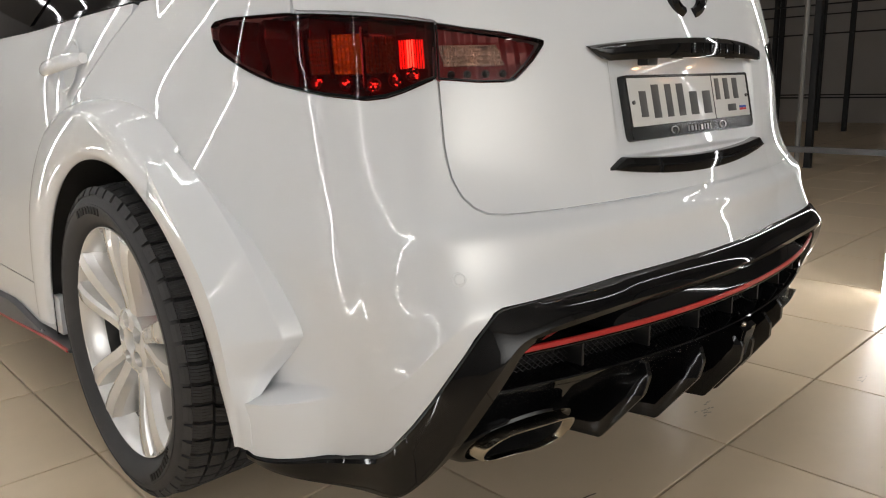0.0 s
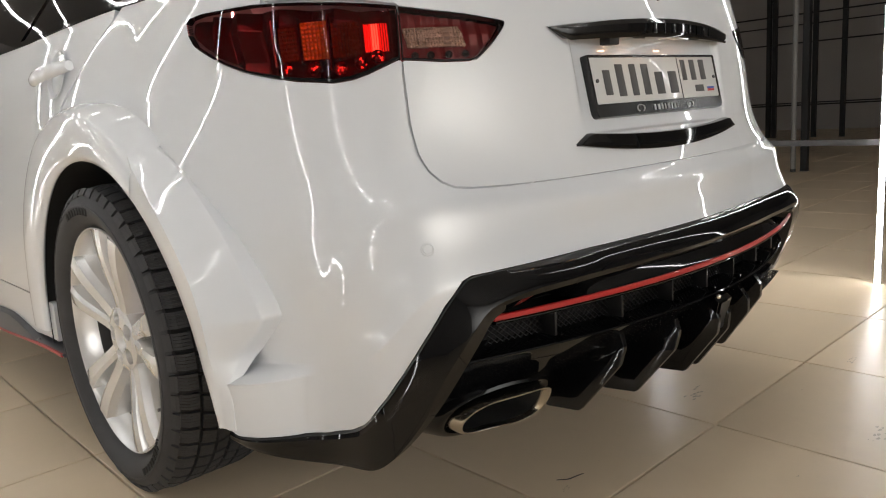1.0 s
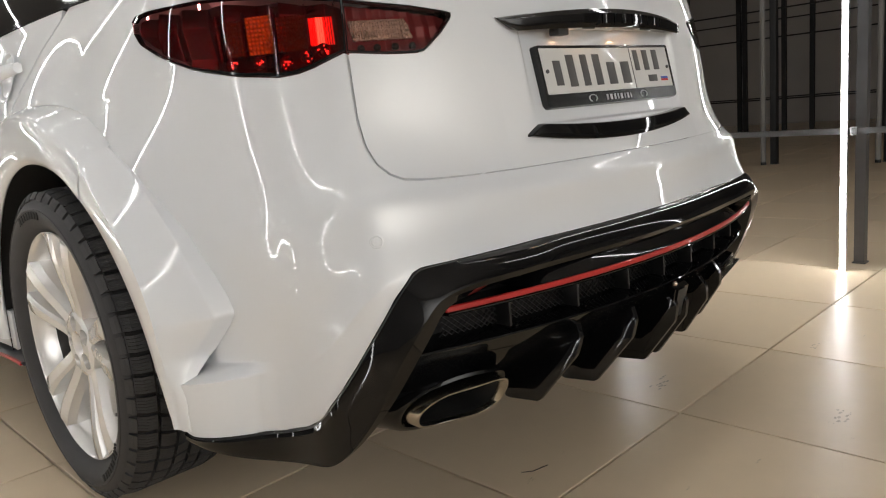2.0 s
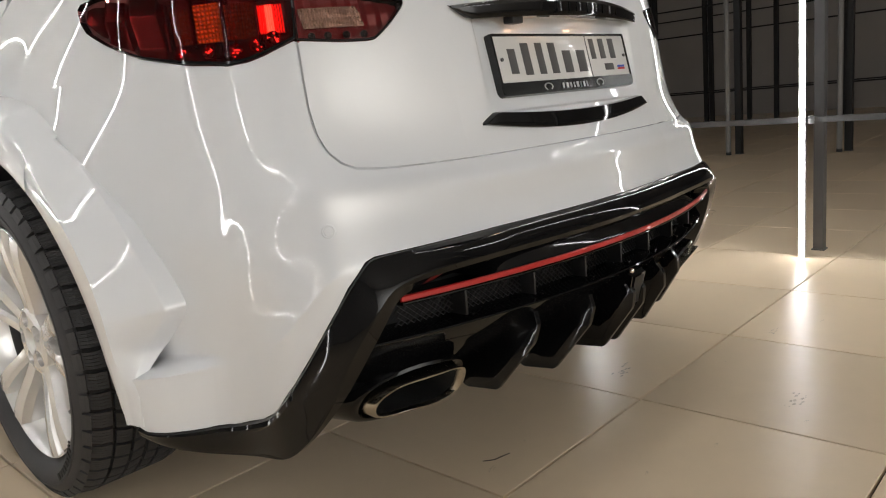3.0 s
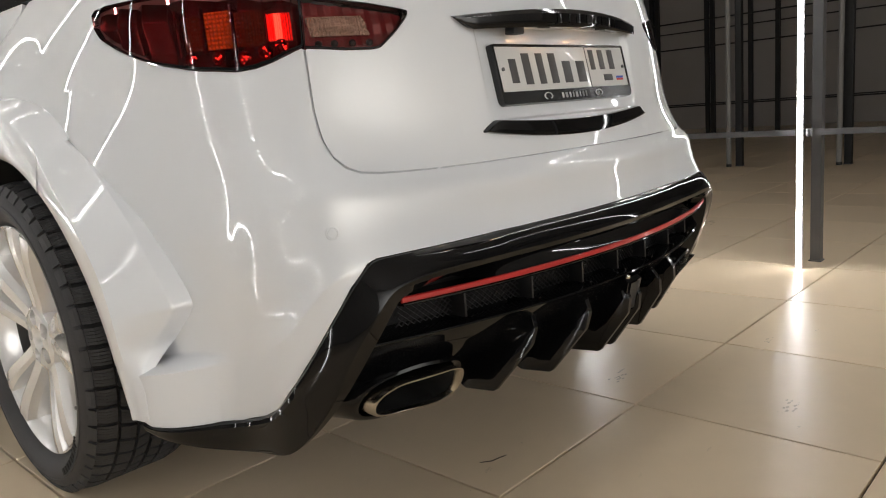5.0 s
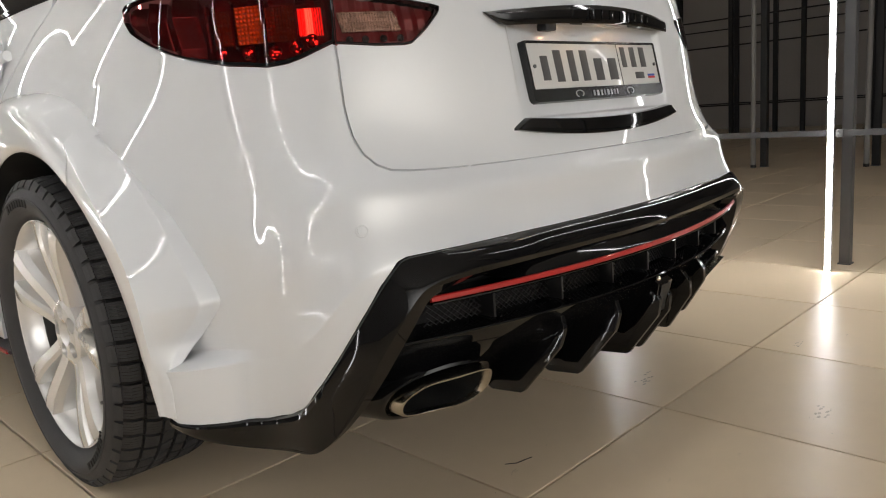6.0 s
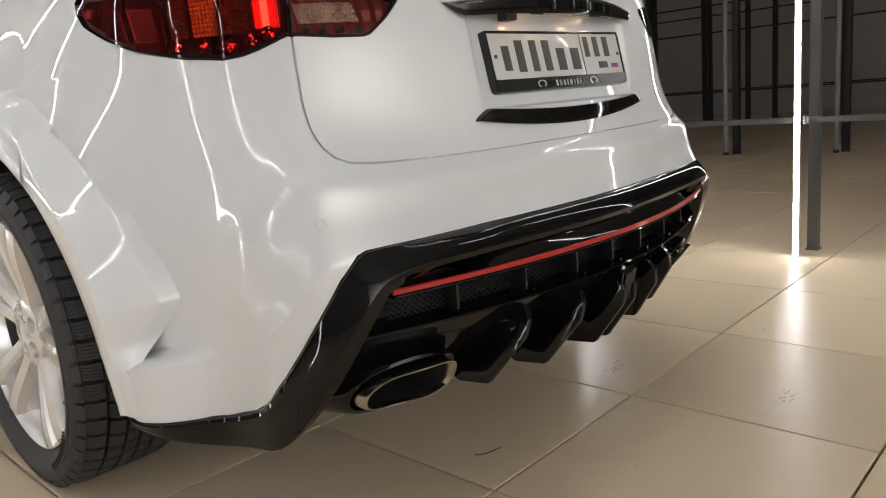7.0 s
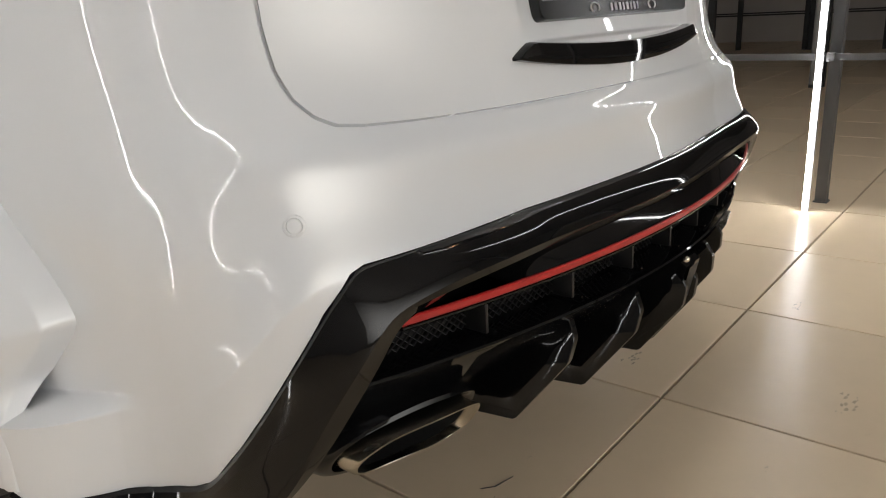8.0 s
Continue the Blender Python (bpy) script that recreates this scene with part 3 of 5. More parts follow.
# ---- doors, windows, roof and front ----
S_DOOR = np.concatenate([np.linspace(6.3, 7.2, 46)[:-1], np.linspace(7.2, 9, 46)])
for side in (1, -1):
    door = panel("rear_door", lambda s, a, z: np.minimum.reduce([np.abs(a) - girth(seam_s(z)) - GAP, arch_gap(s, z), 1.130 + 0.03 * smoothstep(7.5, 6.3, np.abs(s)) - z, z - 0.405, 8.1 - np.abs(s)]), side * S_DOOR, Z_BODY[Z_BODY < 1.17], PAINT, car)
    panel("front_door", lambda s, a, z: np.minimum.reduce([np.abs(s) - 8.105, 1.130 - z, z - 0.405]), side * np.linspace(8.1, 9, 12), np.linspace(0.40, 1.14, 40), PAINT, car)
    panel("sill", lambda s, a, z: np.minimum.reduce([0.400 - z, arch_gap(s, z) + 0.085, np.abs(s) - 6.7, z - 0.285 + 0.045 * smoothstep(7.3, 8.2, np.abs(s))]), side * np.linspace(6.6, 9, 90), np.linspace(0.23, 0.41, 19), PAINT, car)
    panel("side_window", lambda s, a, z: np.minimum.reduce([z - 1.146 - 0.03 * smoothstep(7.5, 6.3, np.abs(s)), np.abs(s) - 6.05 - 3 * (z - 1.15)]), side * np.linspace(6, 9, 60), np.linspace(1.12, 1.355, 50), TINT, car, off=-0.006)
    panel("window_pillar", lambda s, a, z: np.minimum.reduce([np.abs(s) - 7.42 - 2.2 * (1.15 - z), 7.50 + 2.2 * (z - 1.15) * -1 - np.abs(s), z - 1.14]), side * np.linspace(6.8, 7.7, 90), np.linspace(1.13, 1.355, 40), BLACK, car, off=-0.002)
    panel("belt_trim", lambda s, a, z: np.minimum.reduce([z - 1.132 - 0.03 * smoothstep(7.5, 6.3, np.abs(s)), 1.145 + 0.03 * smoothstep(7.5, 6.3, np.abs(s)) - z, np.abs(s) - 6.1]), side * np.linspace(6, 9, 120), np.linspace(1.12, 1.19, 60), BLACK, car, off=0.002)
    panel("rear_pillar", lambda s, a, z: np.minimum.reduce([z - 1.163, 6.03 + 3 * (z - 1.15) - np.abs(s), -within(a, z, GATE_LINE) - GAP]), side * np.linspace(4.3, 6.8, 60), np.linspace(1.15, 1.355, 40), PAINT, car)
bm = bmesh.new()
rows = []
for z, k in ((1.355, 1.0), (1.45, 0.94), (1.55, 0.86), (1.62, 0.76), (1.645, 0.60)):
    ring = skin(both(np.linspace(0, 9, 46)), 1.355)
    rows.append([(x * k, 1.7 + (y - 1.7) * (k if y < 1.7 else 1), z) for x, y, _ in ring])
vs = strip(bm, rows)
bm.faces.new(vs[-1])
part("roof", bm, PAINT, car, smooth=40)
bm = bmesh.new()
rows = []
for y, top, wide, low in ((3.0, 1.36, 0.93, 0.24), (3.05, 1.10, 0.94, 0.24), (3.6, 1.06, 0.95, 0.26), (4.2, 0.98, 0.92, 0.28), (4.55, 0.86, 0.84, 0.30), (4.70, 0.70, 0.70, 0.34)):
    half = [(0, top), (0.55 * wide, top - 0.01), (0.85 * wide, top - 0.06), (wide, top - 0.25), (wide, low + 0.12), (0.9 * wide, low)]
    rows.append([(x, y, z) for x, z in half] + [(-x, y, z) for x, z in half[::-1][:-1]])
vs = capped(bm, rows)
part("front_body", bm, PAINT, car, "plain white bonnet and nose", smooth=40)
bm = bmesh.new()
box(bm, -0.72, 0.72, 0.10, 3.2, 0.30, 0.42)
part("underbody", bm, DARK, car)


# ---- wheel arches ----
def side_x(y, z):
    """The body's half width at a place along and up its side (below 0)."""
    s = np.linspace(4.0, 9, 1600)
    p = shell(s, np.full(1600, z))[0]
    order = np.argsort(p[:, 1])
    return float(np.interp(y, p[order, 1], p[order, 0]))


def arch_place(angle, r):
    return ARCH_Y + r * math.cos(radians(angle)), ARCH_Z + r * math.sin(radians(angle))


def flare_row(outer, inner, ang, bend=0.27):
    """Across the flare: out of the body at its outer edge, over a crease, and round the lip into the arch."""
    (yo, zo), (yi, zi) = outer, inner
    xo, lip = side_x(yo, zo), -0.958
    yc, zc = yo + bend * (yi - yo), zo + bend * (zi - zo)
    crest = lip - 0.008 + 0.012 * float(smoothstep(104, 123, ang))
    calm = float(smoothstep(96, 122, ang))
    before = (1 - calm) * (crest + 0.012) + calm * (0.55 * crest + 0.45 * xo)
    pts = [(xo + 0.030, yo, zo), (xo - 0.002, yo, zo), (before, yc - 0.45 * (yc - yo), zc - 0.45 * (zc - zo)), (crest, yc, zc), (lip - 0.004, yi - 0.10 * (yi - yo), zi - 0.10 * (zi - zo)), (lip + 0.004, yi, zi), (-0.949, yi + 0.01 * (ARCH_Y - yi), zi + 0.01 * (ARCH_Z - zi)), (-0.944, yi, zi)]
    return [tuple(p) for p in rounded(pts, 2, closed=False)]


for side in (1, -1):
    bm = bmesh.new()
    rows = []
    for ang in np.linspace(2, 123.4, 90):
        ro = np.interp(ang, [0, 30, 60, 90, 110, 124], [0.66, 0.70, 0.69, 0.655, 0.646, 0.631])
        rows.append(flare_row(arch_place(ang * 0.966, ro), arch_place(ang, 0.525), ang, bend=0.27 + 0.10 * float(smoothstep(90, 122, ang))))
    strip(bm, rows)
    if side < 0:
        bm.transform(Matrix.Diagonal((-1, 1, 1, 1)))
    part("arch_flare", bm, PAINT, car, smooth=35)
    bm = bmesh.new()
    strip(bm, [[(side * x, *arch_place(ang, r)) for x, r in ((-0.944, 0.529 + 0.018 * float(smoothstep(125, 185, ang))), (-0.60, 0.53), (-0.58, 0.2))] for ang in np.linspace(-2, 177, 41)])
    part("arch_liner", bm, DARK, car, smooth=40)


# the bumper's end behind the wheel: a broad two-faced blade from the flare down to the lower band
BLADE_OUTER = [(-0.896, 0.622, 0.842), (-0.889, 0.527, 0.788), (-0.890, 0.453, 0.732), (-0.892, 0.380, 0.673), (-0.887, 0.332, 0.605), (-0.882, 0.298, 0.549), (-0.880, 0.287, 0.523), (-0.883, 0.298, 0.503), (-0.901, 0.346, 0.447), (-0.934, 0.345, 0.398), (-0.934, 0.338, 0.362), (-0.935, 0.340, 0.308)]
BLADE_CREST = [(-0.953, 0.620, 0.804), (-0.956, 0.560, 0.751), (-0.958, 0.500, 0.701), (-0.960, 0.439, 0.643), (-0.961, 0.395, 0.588), (-0.961, 0.374, 0.541), (-0.961, 0.366, 0.515), (-0.961, 0.362, 0.496), (-0.958, 0.359, 0.450), (-0.947, 0.364, 0.393), (-0.944, 0.366, 0.360), (-0.943, 0.368, 0.308)]
BLADE_LIP = [122.6, 130, 137, 145, 152, 159, 163, 166, 171, 175.0, 176.8, 178.6]
BLADE_STEP = [0.006, 0.008, 0.016, 0.030, 0.042, 0.052, 0.056, 0.052, 0.036, 0.020, 0.020, 0.020]


def blade_rows(side, n=110):
    at, knots = np.linspace(0, 11, n), np.arange(12)
    even = lambda v: np.array([np.interp(at, knots, c) for c in np.array(v, float).T]).T
    outer, crest = even(BLADE_OUTER), even(BLADE_CREST)
    soft = lambda v: np.concatenate([v[:1], 0.25 * v[:-2] + 0.5 * v[1:-1] + 0.25 * v[2:], v[-1:]])
    for _ in range(14):
        crest = soft(crest)
    for _ in range(5):
        outer = soft(outer)
    rows = []
    for k, (t, o, c) in enumerate(zip(at, outer, crest)):
        a, step = np.interp(t, knots, BLADE_LIP), np.interp(t, knots, BLADE_STEP)
        r = np.interp(a, [122.5, 140, 185], [0.527, 0.530, 0.548])
        side_at = np.interp(t, [7, 9, 10, 11], [-0.957, -0.952, -0.950, -0.949])
        lip = np.array([side_at, *arch_place(a, r)])
        inner = np.array([side_at, *arch_place(a, r - 0.002)])
        edge = outer[min(k + 1, n - 1)] - outer[max(k - 1, 0)]
        away = np.cross(edge, (1, 0, 0))
        away /= np.linalg.norm(away)
        away *= 1 if away @ (o - c) > 0 else -1
        foot = o + np.array([step, 0, 0]) + away * 0.12 * step
        across = (o - c) / np.linalg.norm(o - c)
        down = (lip - c) / (np.linalg.norm(lip - c) + 1e-9)
        bulge = np.array([-0.0025, 0, 0])
        rows.append([foot, o + 0.10 * (foot - o), o + 0.03 * (foot - o), o - across * 0.0012, o - across * 0.004, 0.6 * o + 0.4 * c + bulge, c + across * 0.006, c, c + down * 0.006, 0.5 * (c + lip) + 0.6 * bulge, lip + (c - lip) * 0.10, lip + np.array([0.0015, 0, 0]), inner + np.array([0.008, 0, 0]), inner + np.array([0.10, 0, 0])])
    under = [p + 5 * (p - q) + np.array([0.005, 0, 0]) for p, q in zip(rows[0], rows[1])]
    return [[(side * p[0], p[1], p[2]) for p in row] for row in [under, *rows, [p + np.array([0.02, 0.0, -0.004]) for p in rows[-1]]]]


for side in (1, -1):
    bm = bmesh.new()
    strip(bm, blade_rows(side))
    part("arch_blade", bm, PAINT, car, "sharp-edged white bumper end behind the wheel", smooth=38)

# ---- wheels ----
WHEEL_Y, WHEEL_Z, WHEEL_R, RIM_R = 0.945, 0.372, 0.384, 0.284


def revolve(bm, profile, n=96):
    """A ring round the x axis from (x, r) pairs."""
    strip(bm, [[(x, r * math.cos(a), r * math.sin(a)) for x, r in profile] for a in np.linspace(0, math.tau, n, endpoint=False)], ring=True)
    return bm


def spoke(bm, a0, a1, lean):
    """One broad rib from the hub to the rim, between two angles: a creased face, a steep flank and a wide sloping one."""
    rows = []
    for k in np.linspace(0, 1, 14):
        r, a = 0.080 + k * 0.200, a0 + (a1 - a0) * k**0.9
        w = 0.0200 + 0.008 * k**1.5 - 0.002 * math.sin(k * math.pi)
        x = 0.026 - 0.028 * math.sin(min(1, k * 1.05) * math.pi / 2) ** 1.4 + 0.001 * k**6
        u, v = Vector((0, math.cos(a), math.sin(a))), Vector((0, -math.sin(a), math.cos(a)))
        c = u * r
        deep = 0.052 + 0.020 * k
        ridge = -lean * w * 0.35
        wide, steep = w + (0.012 + 0.008 * k), w + 0.005
        low, high = (wide, steep) if lean < 0 else (steep, wide)
        sec = [(-low, deep), (-0.55 * low - 0.45 * w, 0.020), (-w * 0.98, 0.0042), (-w * 0.93, 0.0010), (ridge - 0.0010, -0.0036), (ridge + 0.0010, -0.0036), (w * 0.93, 0.0010), (w * 0.98, 0.0042), (0.55 * high + 0.45 * w, 0.020), (high, deep)]
        rows.append([tuple(c + v * q + Vector((x + d, 0, 0))) for q, d in sec])
    capped(bm, rows)


def build_wheel():
    w = new("wheel")
    w["label"] = "silver alloy wheel with a black studless winter tyre"
    bm = revolve(bmesh.new(), rounded([(0.020, RIM_R - 0.006), (0.004, RIM_R + 0.004), (-0.010, RIM_R + 0.016), (-0.024, RIM_R + 0.044), (-0.022, 0.346), (-0.010, 0.364), (0.006, 0.3695), (0.12, 0.3715), (0.228, 0.3695), (0.244, 0.364), (0.262, 0.335), (0.250, RIM_R)], 2, closed=False))
    tyre = part("tyre", bm, RUBBER, w, smooth=50)
    # tread: blocks in rows, sipes across the shoulder blocks
    bm = bmesh.new()
    lanes = [(-0.004, 0.040, 52, 0.0), (0.048, 0.083, 52, 0.3), (0.091, 0.117, 58, 0.1), (0.126, 0.152, 58, 0.6), (0.160, 0.195, 52, 0.2), (0.204, 0.246, 52, 0.5)]
    for lane, (x0, x1, count, phase) in enumerate(lanes):
        slant = (0.012, 0.030, -0.024, 0.024, -0.030, -0.012)[lane]
        for k in range(count):
            for cut in range(5):
                a0, a1 = (k + phase + 0.09 + 0.162 * cut + 0.010) / count * math.tau, (k + phase + 0.09 + 0.162 * cut + 0.152) / count * math.tau
                top = []
                for a in (a0, (a0 + a1) / 2, a1):
                    row = []
                    for i, x in enumerate((x0, (x0 + x1) / 2, x1)):
                        fall = 0.014 * max(0, abs(x - 0.121) / 0.125 - 0.62) ** 2 / 0.14
                        q, r = a + slant * (x - x0) / (x1 - x0) + (0.004 if i == 1 else 0), WHEEL_R - fall
                        row.append(bm.verts.new((x, r * math.cos(q), r * math.sin(q))))
                    top.append(row)
                for i in range(2):
                    for j in range(2):
                        bm.faces.new((top[i][j], top[i][j + 1], top[i + 1][j + 1], top[i + 1][j]))
                rim = [top[0][0], top[0][1], top[0][2], top[1][2], top[2][2], top[2][1], top[2][0], top[1][0]]
                low = [bm.verts.new((v.co.x, v.co.y * 0.962, v.co.z * 0.962)) for v in rim]
                for i in range(8):
                    bm.faces.new((rim[i], rim[(i + 1) % 8], low[(i + 1) % 8], low[i]))
    tagged(part("tread", bm, RUBBER, tyre), kind="stuff")
    # a blacker ring between the blocks puts in the grooves' shade
    part("groove_shade", revolve(bmesh.new(), [(-0.002, 0.366), (0.004, 0.3722), (0.121, 0.3735), (0.238, 0.3722), (0.244, 0.366)]), DARK, tyre, smooth=40)
    # shoulder lugs that run down the sidewall
    bm = bmesh.new()
    for k in range(52):
        a0 = (k + 0.10) / 52 * math.tau
        a1 = (k + 0.90) / 52 * math.tau
        rows = []
        for a in np.linspace(a0, a1, 3):
            rows.append([(x, r * math.cos(a), r * math.sin(a)) for x, r in ((0.001, 0.372), (-0.0035, 0.3800), (-0.0095, 0.3725), (-0.0150, 0.3640 - 0.003 * (k % 2)), (-0.010, 0.3600 - 0.003 * (k % 2)))])
        capped(bm, rows, closed=False)
    tagged(part("shoulder", bm, RUBBER, tyre), kind="stuff")
    # sidewall: plain raised bars where lettering stands, and a fine rib
    for a0, count, step, r0, r1 in ((1.18, 8, 0.062, 0.318, 0.336), (-2.52, 8, 0.062, 0.318, 0.334), (3.7, 5, 0.04, 0.316, 0.324)):
        for k in range(count):
            bm = bmesh.new()
            a = a0 + k * step
            rows = [[(x, r * math.cos(q), r * math.sin(q)) for r in (r0, r1)] for q, x in ((a, -0.0225), (a + 0.006, -0.0248), (a + step * 0.62, -0.0248), (a + step * 0.62 + 0.006, -0.0225))]
            strip(bm, rows)
            part("plain_bar", bm, DARK, tyre)
    bm = revolve(bmesh.new(), [(-0.0215, 0.338), (-0.0245, 0.3392), (-0.0245, 0.3408), (-0.0215, 0.342)])
    part("sidewall_rib", bm, RUBBER, tyre, smooth=40)
    # rim
    bm = revolve(bmesh.new(), rounded([(0.016, RIM_R - 0.004), (0.001, RIM_R + 0.002), (-0.003, RIM_R - 0.001), (0.002, RIM_R - 0.006), (0.010, RIM_R - 0.012), (0.030, RIM_R - 0.020), (0.050, RIM_R - 0.024)], 2, closed=False))
    rim = part("rim", bm, ALLOY, w, smooth=40)
    part("barrel", revolve(bmesh.new(), [(0.050, RIM_R - 0.0242), (0.10, RIM_R - 0.034), (0.16, RIM_R - 0.036), (0.225, RIM_R - 0.030)]), BARREL, rim, "inner rim, coloured dark for the shade inside the wheel", smooth=40)
    for k in range(5):
        a = math.radians(100) + k * math.tau / 5
        bm_one = bmesh.new()
        spoke(bm_one, a - 0.200, a - 0.185, -1)
        part("spoke", bm_one, ALLOY, rim, smooth=18)
        bm_one = bmesh.new()
        spoke(bm_one, a + 0.200, a + 0.185, 1)
        part("spoke", bm_one, ALLOY, rim, smooth=18)
    # hub: a dished face with five round nut wells and a hollow in the middle
    wells = [(0.054 * math.cos(math.radians(8) + k * math.tau / 5), 0.054 * math.sin(math.radians(8) + k * math.tau / 5)) for k in range(5)]
    bm = bmesh.new()
    rows = []
    for r in [0.0005, 0.010, 0.019, 0.022, 0.025, 0.029] + list(np.linspace(0.031, 0.076, 28)) + [0.082, 0.088, 0.089]:
        row = []
        for a in np.linspace(0, math.tau, 180, endpoint=False):
            y, z = r * math.cos(a), r * math.sin(a)
            near = min(math.hypot(y - u, z - v) for u, v in wells)
            x = float(np.interp(r, [0, 0.019, 0.025, 0.034, 0.068, 0.082, 0.088, 0.089], [0.034, 0.033, 0.024, 0.019, 0.020, 0.026, 0.040, 0.075]))
            row.append((x + 0.032 * float(smoothstep(0.0192, 0.0168, near)), y, z))
        rows.append(row)
    strip(bm, rows, closed=True)
    hub = part("hub", bm, ALLOY, rim, smooth=38)
    for u, v in wells:
        bm = bmesh.new()
        bmesh.ops.create_cone(bm, cap_ends=True, segments=6, radius1=0.0105, radius2=0.0095, depth=0.016, matrix=Matrix.Translation((0.043, u, v)) @ pose(0, 0, 0, 0, -90, 0))
        part("wheel_nut", bm, STEEL, rim, smooth=30)
    bm = bmesh.new()
    bmesh.ops.create_cone(bm, cap_ends=True, segments=12, radius1=0.004, radius2=0.0035, depth=0.028, matrix=pose(0.012, -0.238, -0.118, 0, 90, 0))
    part("valve", bm, STEEL, rim, smooth=40)
    # brake
    # black disc behind the brake, widened to stand for shade in the openings
    bm = revolve(bmesh.new(), [(0.138, 0.04), (0.132, 0.10), (0.134, 0.228), (0.140, 0.234), (0.150, 0.228), (0.150, 0.04)], 48)
    part("brake_shade_disc", bm, DARK, w, smooth=30)
    bm = revolve(bmesh.new(), [(0.104, 0.05), (0.104, 0.160), (0.108, 0.163), (0.126, 0.163), (0.128, 0.05)], 64)
    part("brake_disc", bm, material("worn_steel_disc", (0.10, 0.10, 0.10), 0.35, 0.9, vary=0.2), w, smooth=30)
    bm = bmesh.new()
    rows = [[(x, r * math.cos(a), r * math.sin(a)) for x, r in ((0.074, 0.115), (0.060, 0.130), (0.060, 0.205), (0.074, 0.219), (0.135, 0.219), (0.135, 0.115))] for a in np.linspace(2.05, 3.05, 14)]
    capped(bm, rows)
    part("brake_calliper", bm, RED, w, "red brake calliper", smooth=30)
    return w


wheel = build_wheel()
wheel.parent = car
wheel.location = (-0.938, WHEEL_Y, WHEEL_Z)
wheel.rotation_euler = (0, 0, 0)
for x, y in ((-0.938, 3.83),):
    copy_thing(wheel, pose(x, y, WHEEL_Z))
for y in (WHEEL_Y, 3.83):
    copy_thing(wheel, pose(0.938, y, WHEEL_Z, 0, 0, 180))


# ---- the diffuser under the bumper ----
def plan(x, middle, bow):
    return middle + bow * x * x


def sweep_x(x0, x1, n, profile, bm=None, closed=True):
    """A bar across the car: profile(x) gives its (y, z) outline at each x."""
    bm = bm or bmesh.new()
    capped(bm, [[(x, y, z) for y, z in profile(x)] for x in np.linspace(x0, x1, n)], closed)
    return bm


# the frame follows the white skin's lower edge from wheel arch to wheel arch
fine = rounded(np.array([(5.15, 0.306), *LOW_EDGE[2:]]), 3, closed=False)
far = np.concatenate([[0], np.cumsum(np.linalg.norm(np.diff(shell(fine[:, 0], fine[:, 1])[0], axis=0), axis=-1))])
even = np.linspace(0, far[-1], 150)
half_s, half_z = np.interp(even, far, fine[:, 0]), np.interp(even, far, fine[:, 1])
edge_p, edge_n = shell(half_s, half_z)
edge_t = np.gradient(edge_p, axis=0)
edge_t /= np.linalg.norm(edge_t, axis=1, keepdims=True)
edge_b = np.cross(edge_t, edge_n)
edge_b *= np.where(edge_b[:, 2:3] < 0, 1, -1)


def eased(v):
    w = np.array([1, 3, 5, 6, 5, 3, 1.0])
    q = np.stack([np.convolve(np.pad(c, 3, mode="edge"), w / w.sum(), mode="valid") for c in v.T], 1)
    return q / np.linalg.norm(q, axis=1, keepdims=True)


for _ in range(12):
    edge_n, edge_b = eased(edge_n), eased(edge_b)
# sections (out, down) of the frame: a rounded bar across the rear, a leg with a ridge, a tapering lip under the corner
BAR = [(-0.012, -0.004), (0.000, 0.0012), (0.004, 0.002), (0.018, 0.010), (0.029, 0.020), (0.036, 0.031), (0.039, 0.040), (0.036, 0.050), (0.020, 0.058), (-0.02, 0.060), (-0.06, 0.03)]
LEG = [(-0.012, -0.004), (0.000, 0.0012), (0.007, 0.003), (0.015, 0.020), (0.022, 0.040), (0.0270, 0.054), (0.0275, 0.058), (0.025, 0.061), (0.006, 0.084), (-0.05, 0.086), (-0.06, 0.03)]
LIP = [(-0.012, -0.02), (0.000, 0.016), (0.009, 0.040), (0.013, 0.13), (0.012, 0.32), (0.009, 0.58), (0.006, 0.80), (0.002, 0.92), (-0.010, 0.98), (-0.05, 1.0), (-0.06, 0.4)]


def hanging(depth):
    """The lip's section, as deep as that."""
    return [(u, v * depth) for u, v in LIP]


END = [(-0.012, -0.004), (0.000, 0.0010), (0.004, 0.002), (0.005, 0.004), (0.004, 0.007), (0.003, 0.011), (0.001, 0.015), (-0.002, 0.018), (-0.010, 0.020), (-0.03, 0.020), (-0.04, 0.01)]
SECTIONS = np.array([BAR, BAR, LEG, LEG, hanging(0.136), hanging(0.100), hanging(0.078), hanging(0.060), END])
SECTION_S = [0.0, 2.25, 2.84, 3.12, 3.32, 3.535, 3.77, 4.60, 5.17]
down = smoothstep(3.12, 3.36, half_s)[:, None]
edge_b = edge_b * (1 - down) + np.array([0.0, 0.0, -1.0]) * down
rows = []
for p, n, b, s in zip(edge_p, edge_n, edge_b, half_s):
    section = [[np.interp(s, SECTION_S, SECTIONS[:, k, c]) for c in (0, 1)] for k in range(len(BAR))]
    rows.append([tuple(p + n * u + b * v) for u, v in section])
shift = shell(-half_s, half_z)[0] - edge_p * (-1, 1, 1)
rows = rows + [[(-x + d[0], y + d[1], z) for x, y, z in r] for r, d in zip(rows[-2::-1], shift[-2::-1])]
path = np.array(rows)
for k, reach in enumerate(SECTIONS[2][:, 1]):
    for _ in range(int(560 * max(0, reach - 0.015))):
        path[1:-1, k] = 0.25 * path[:-2, k] + 0.5 * path[1:-1, k] + 0.25 * path[2:, k]
rows = [[tuple(p) for p in row] for row in path]
bm = bmesh.new()
capped(bm, rows)
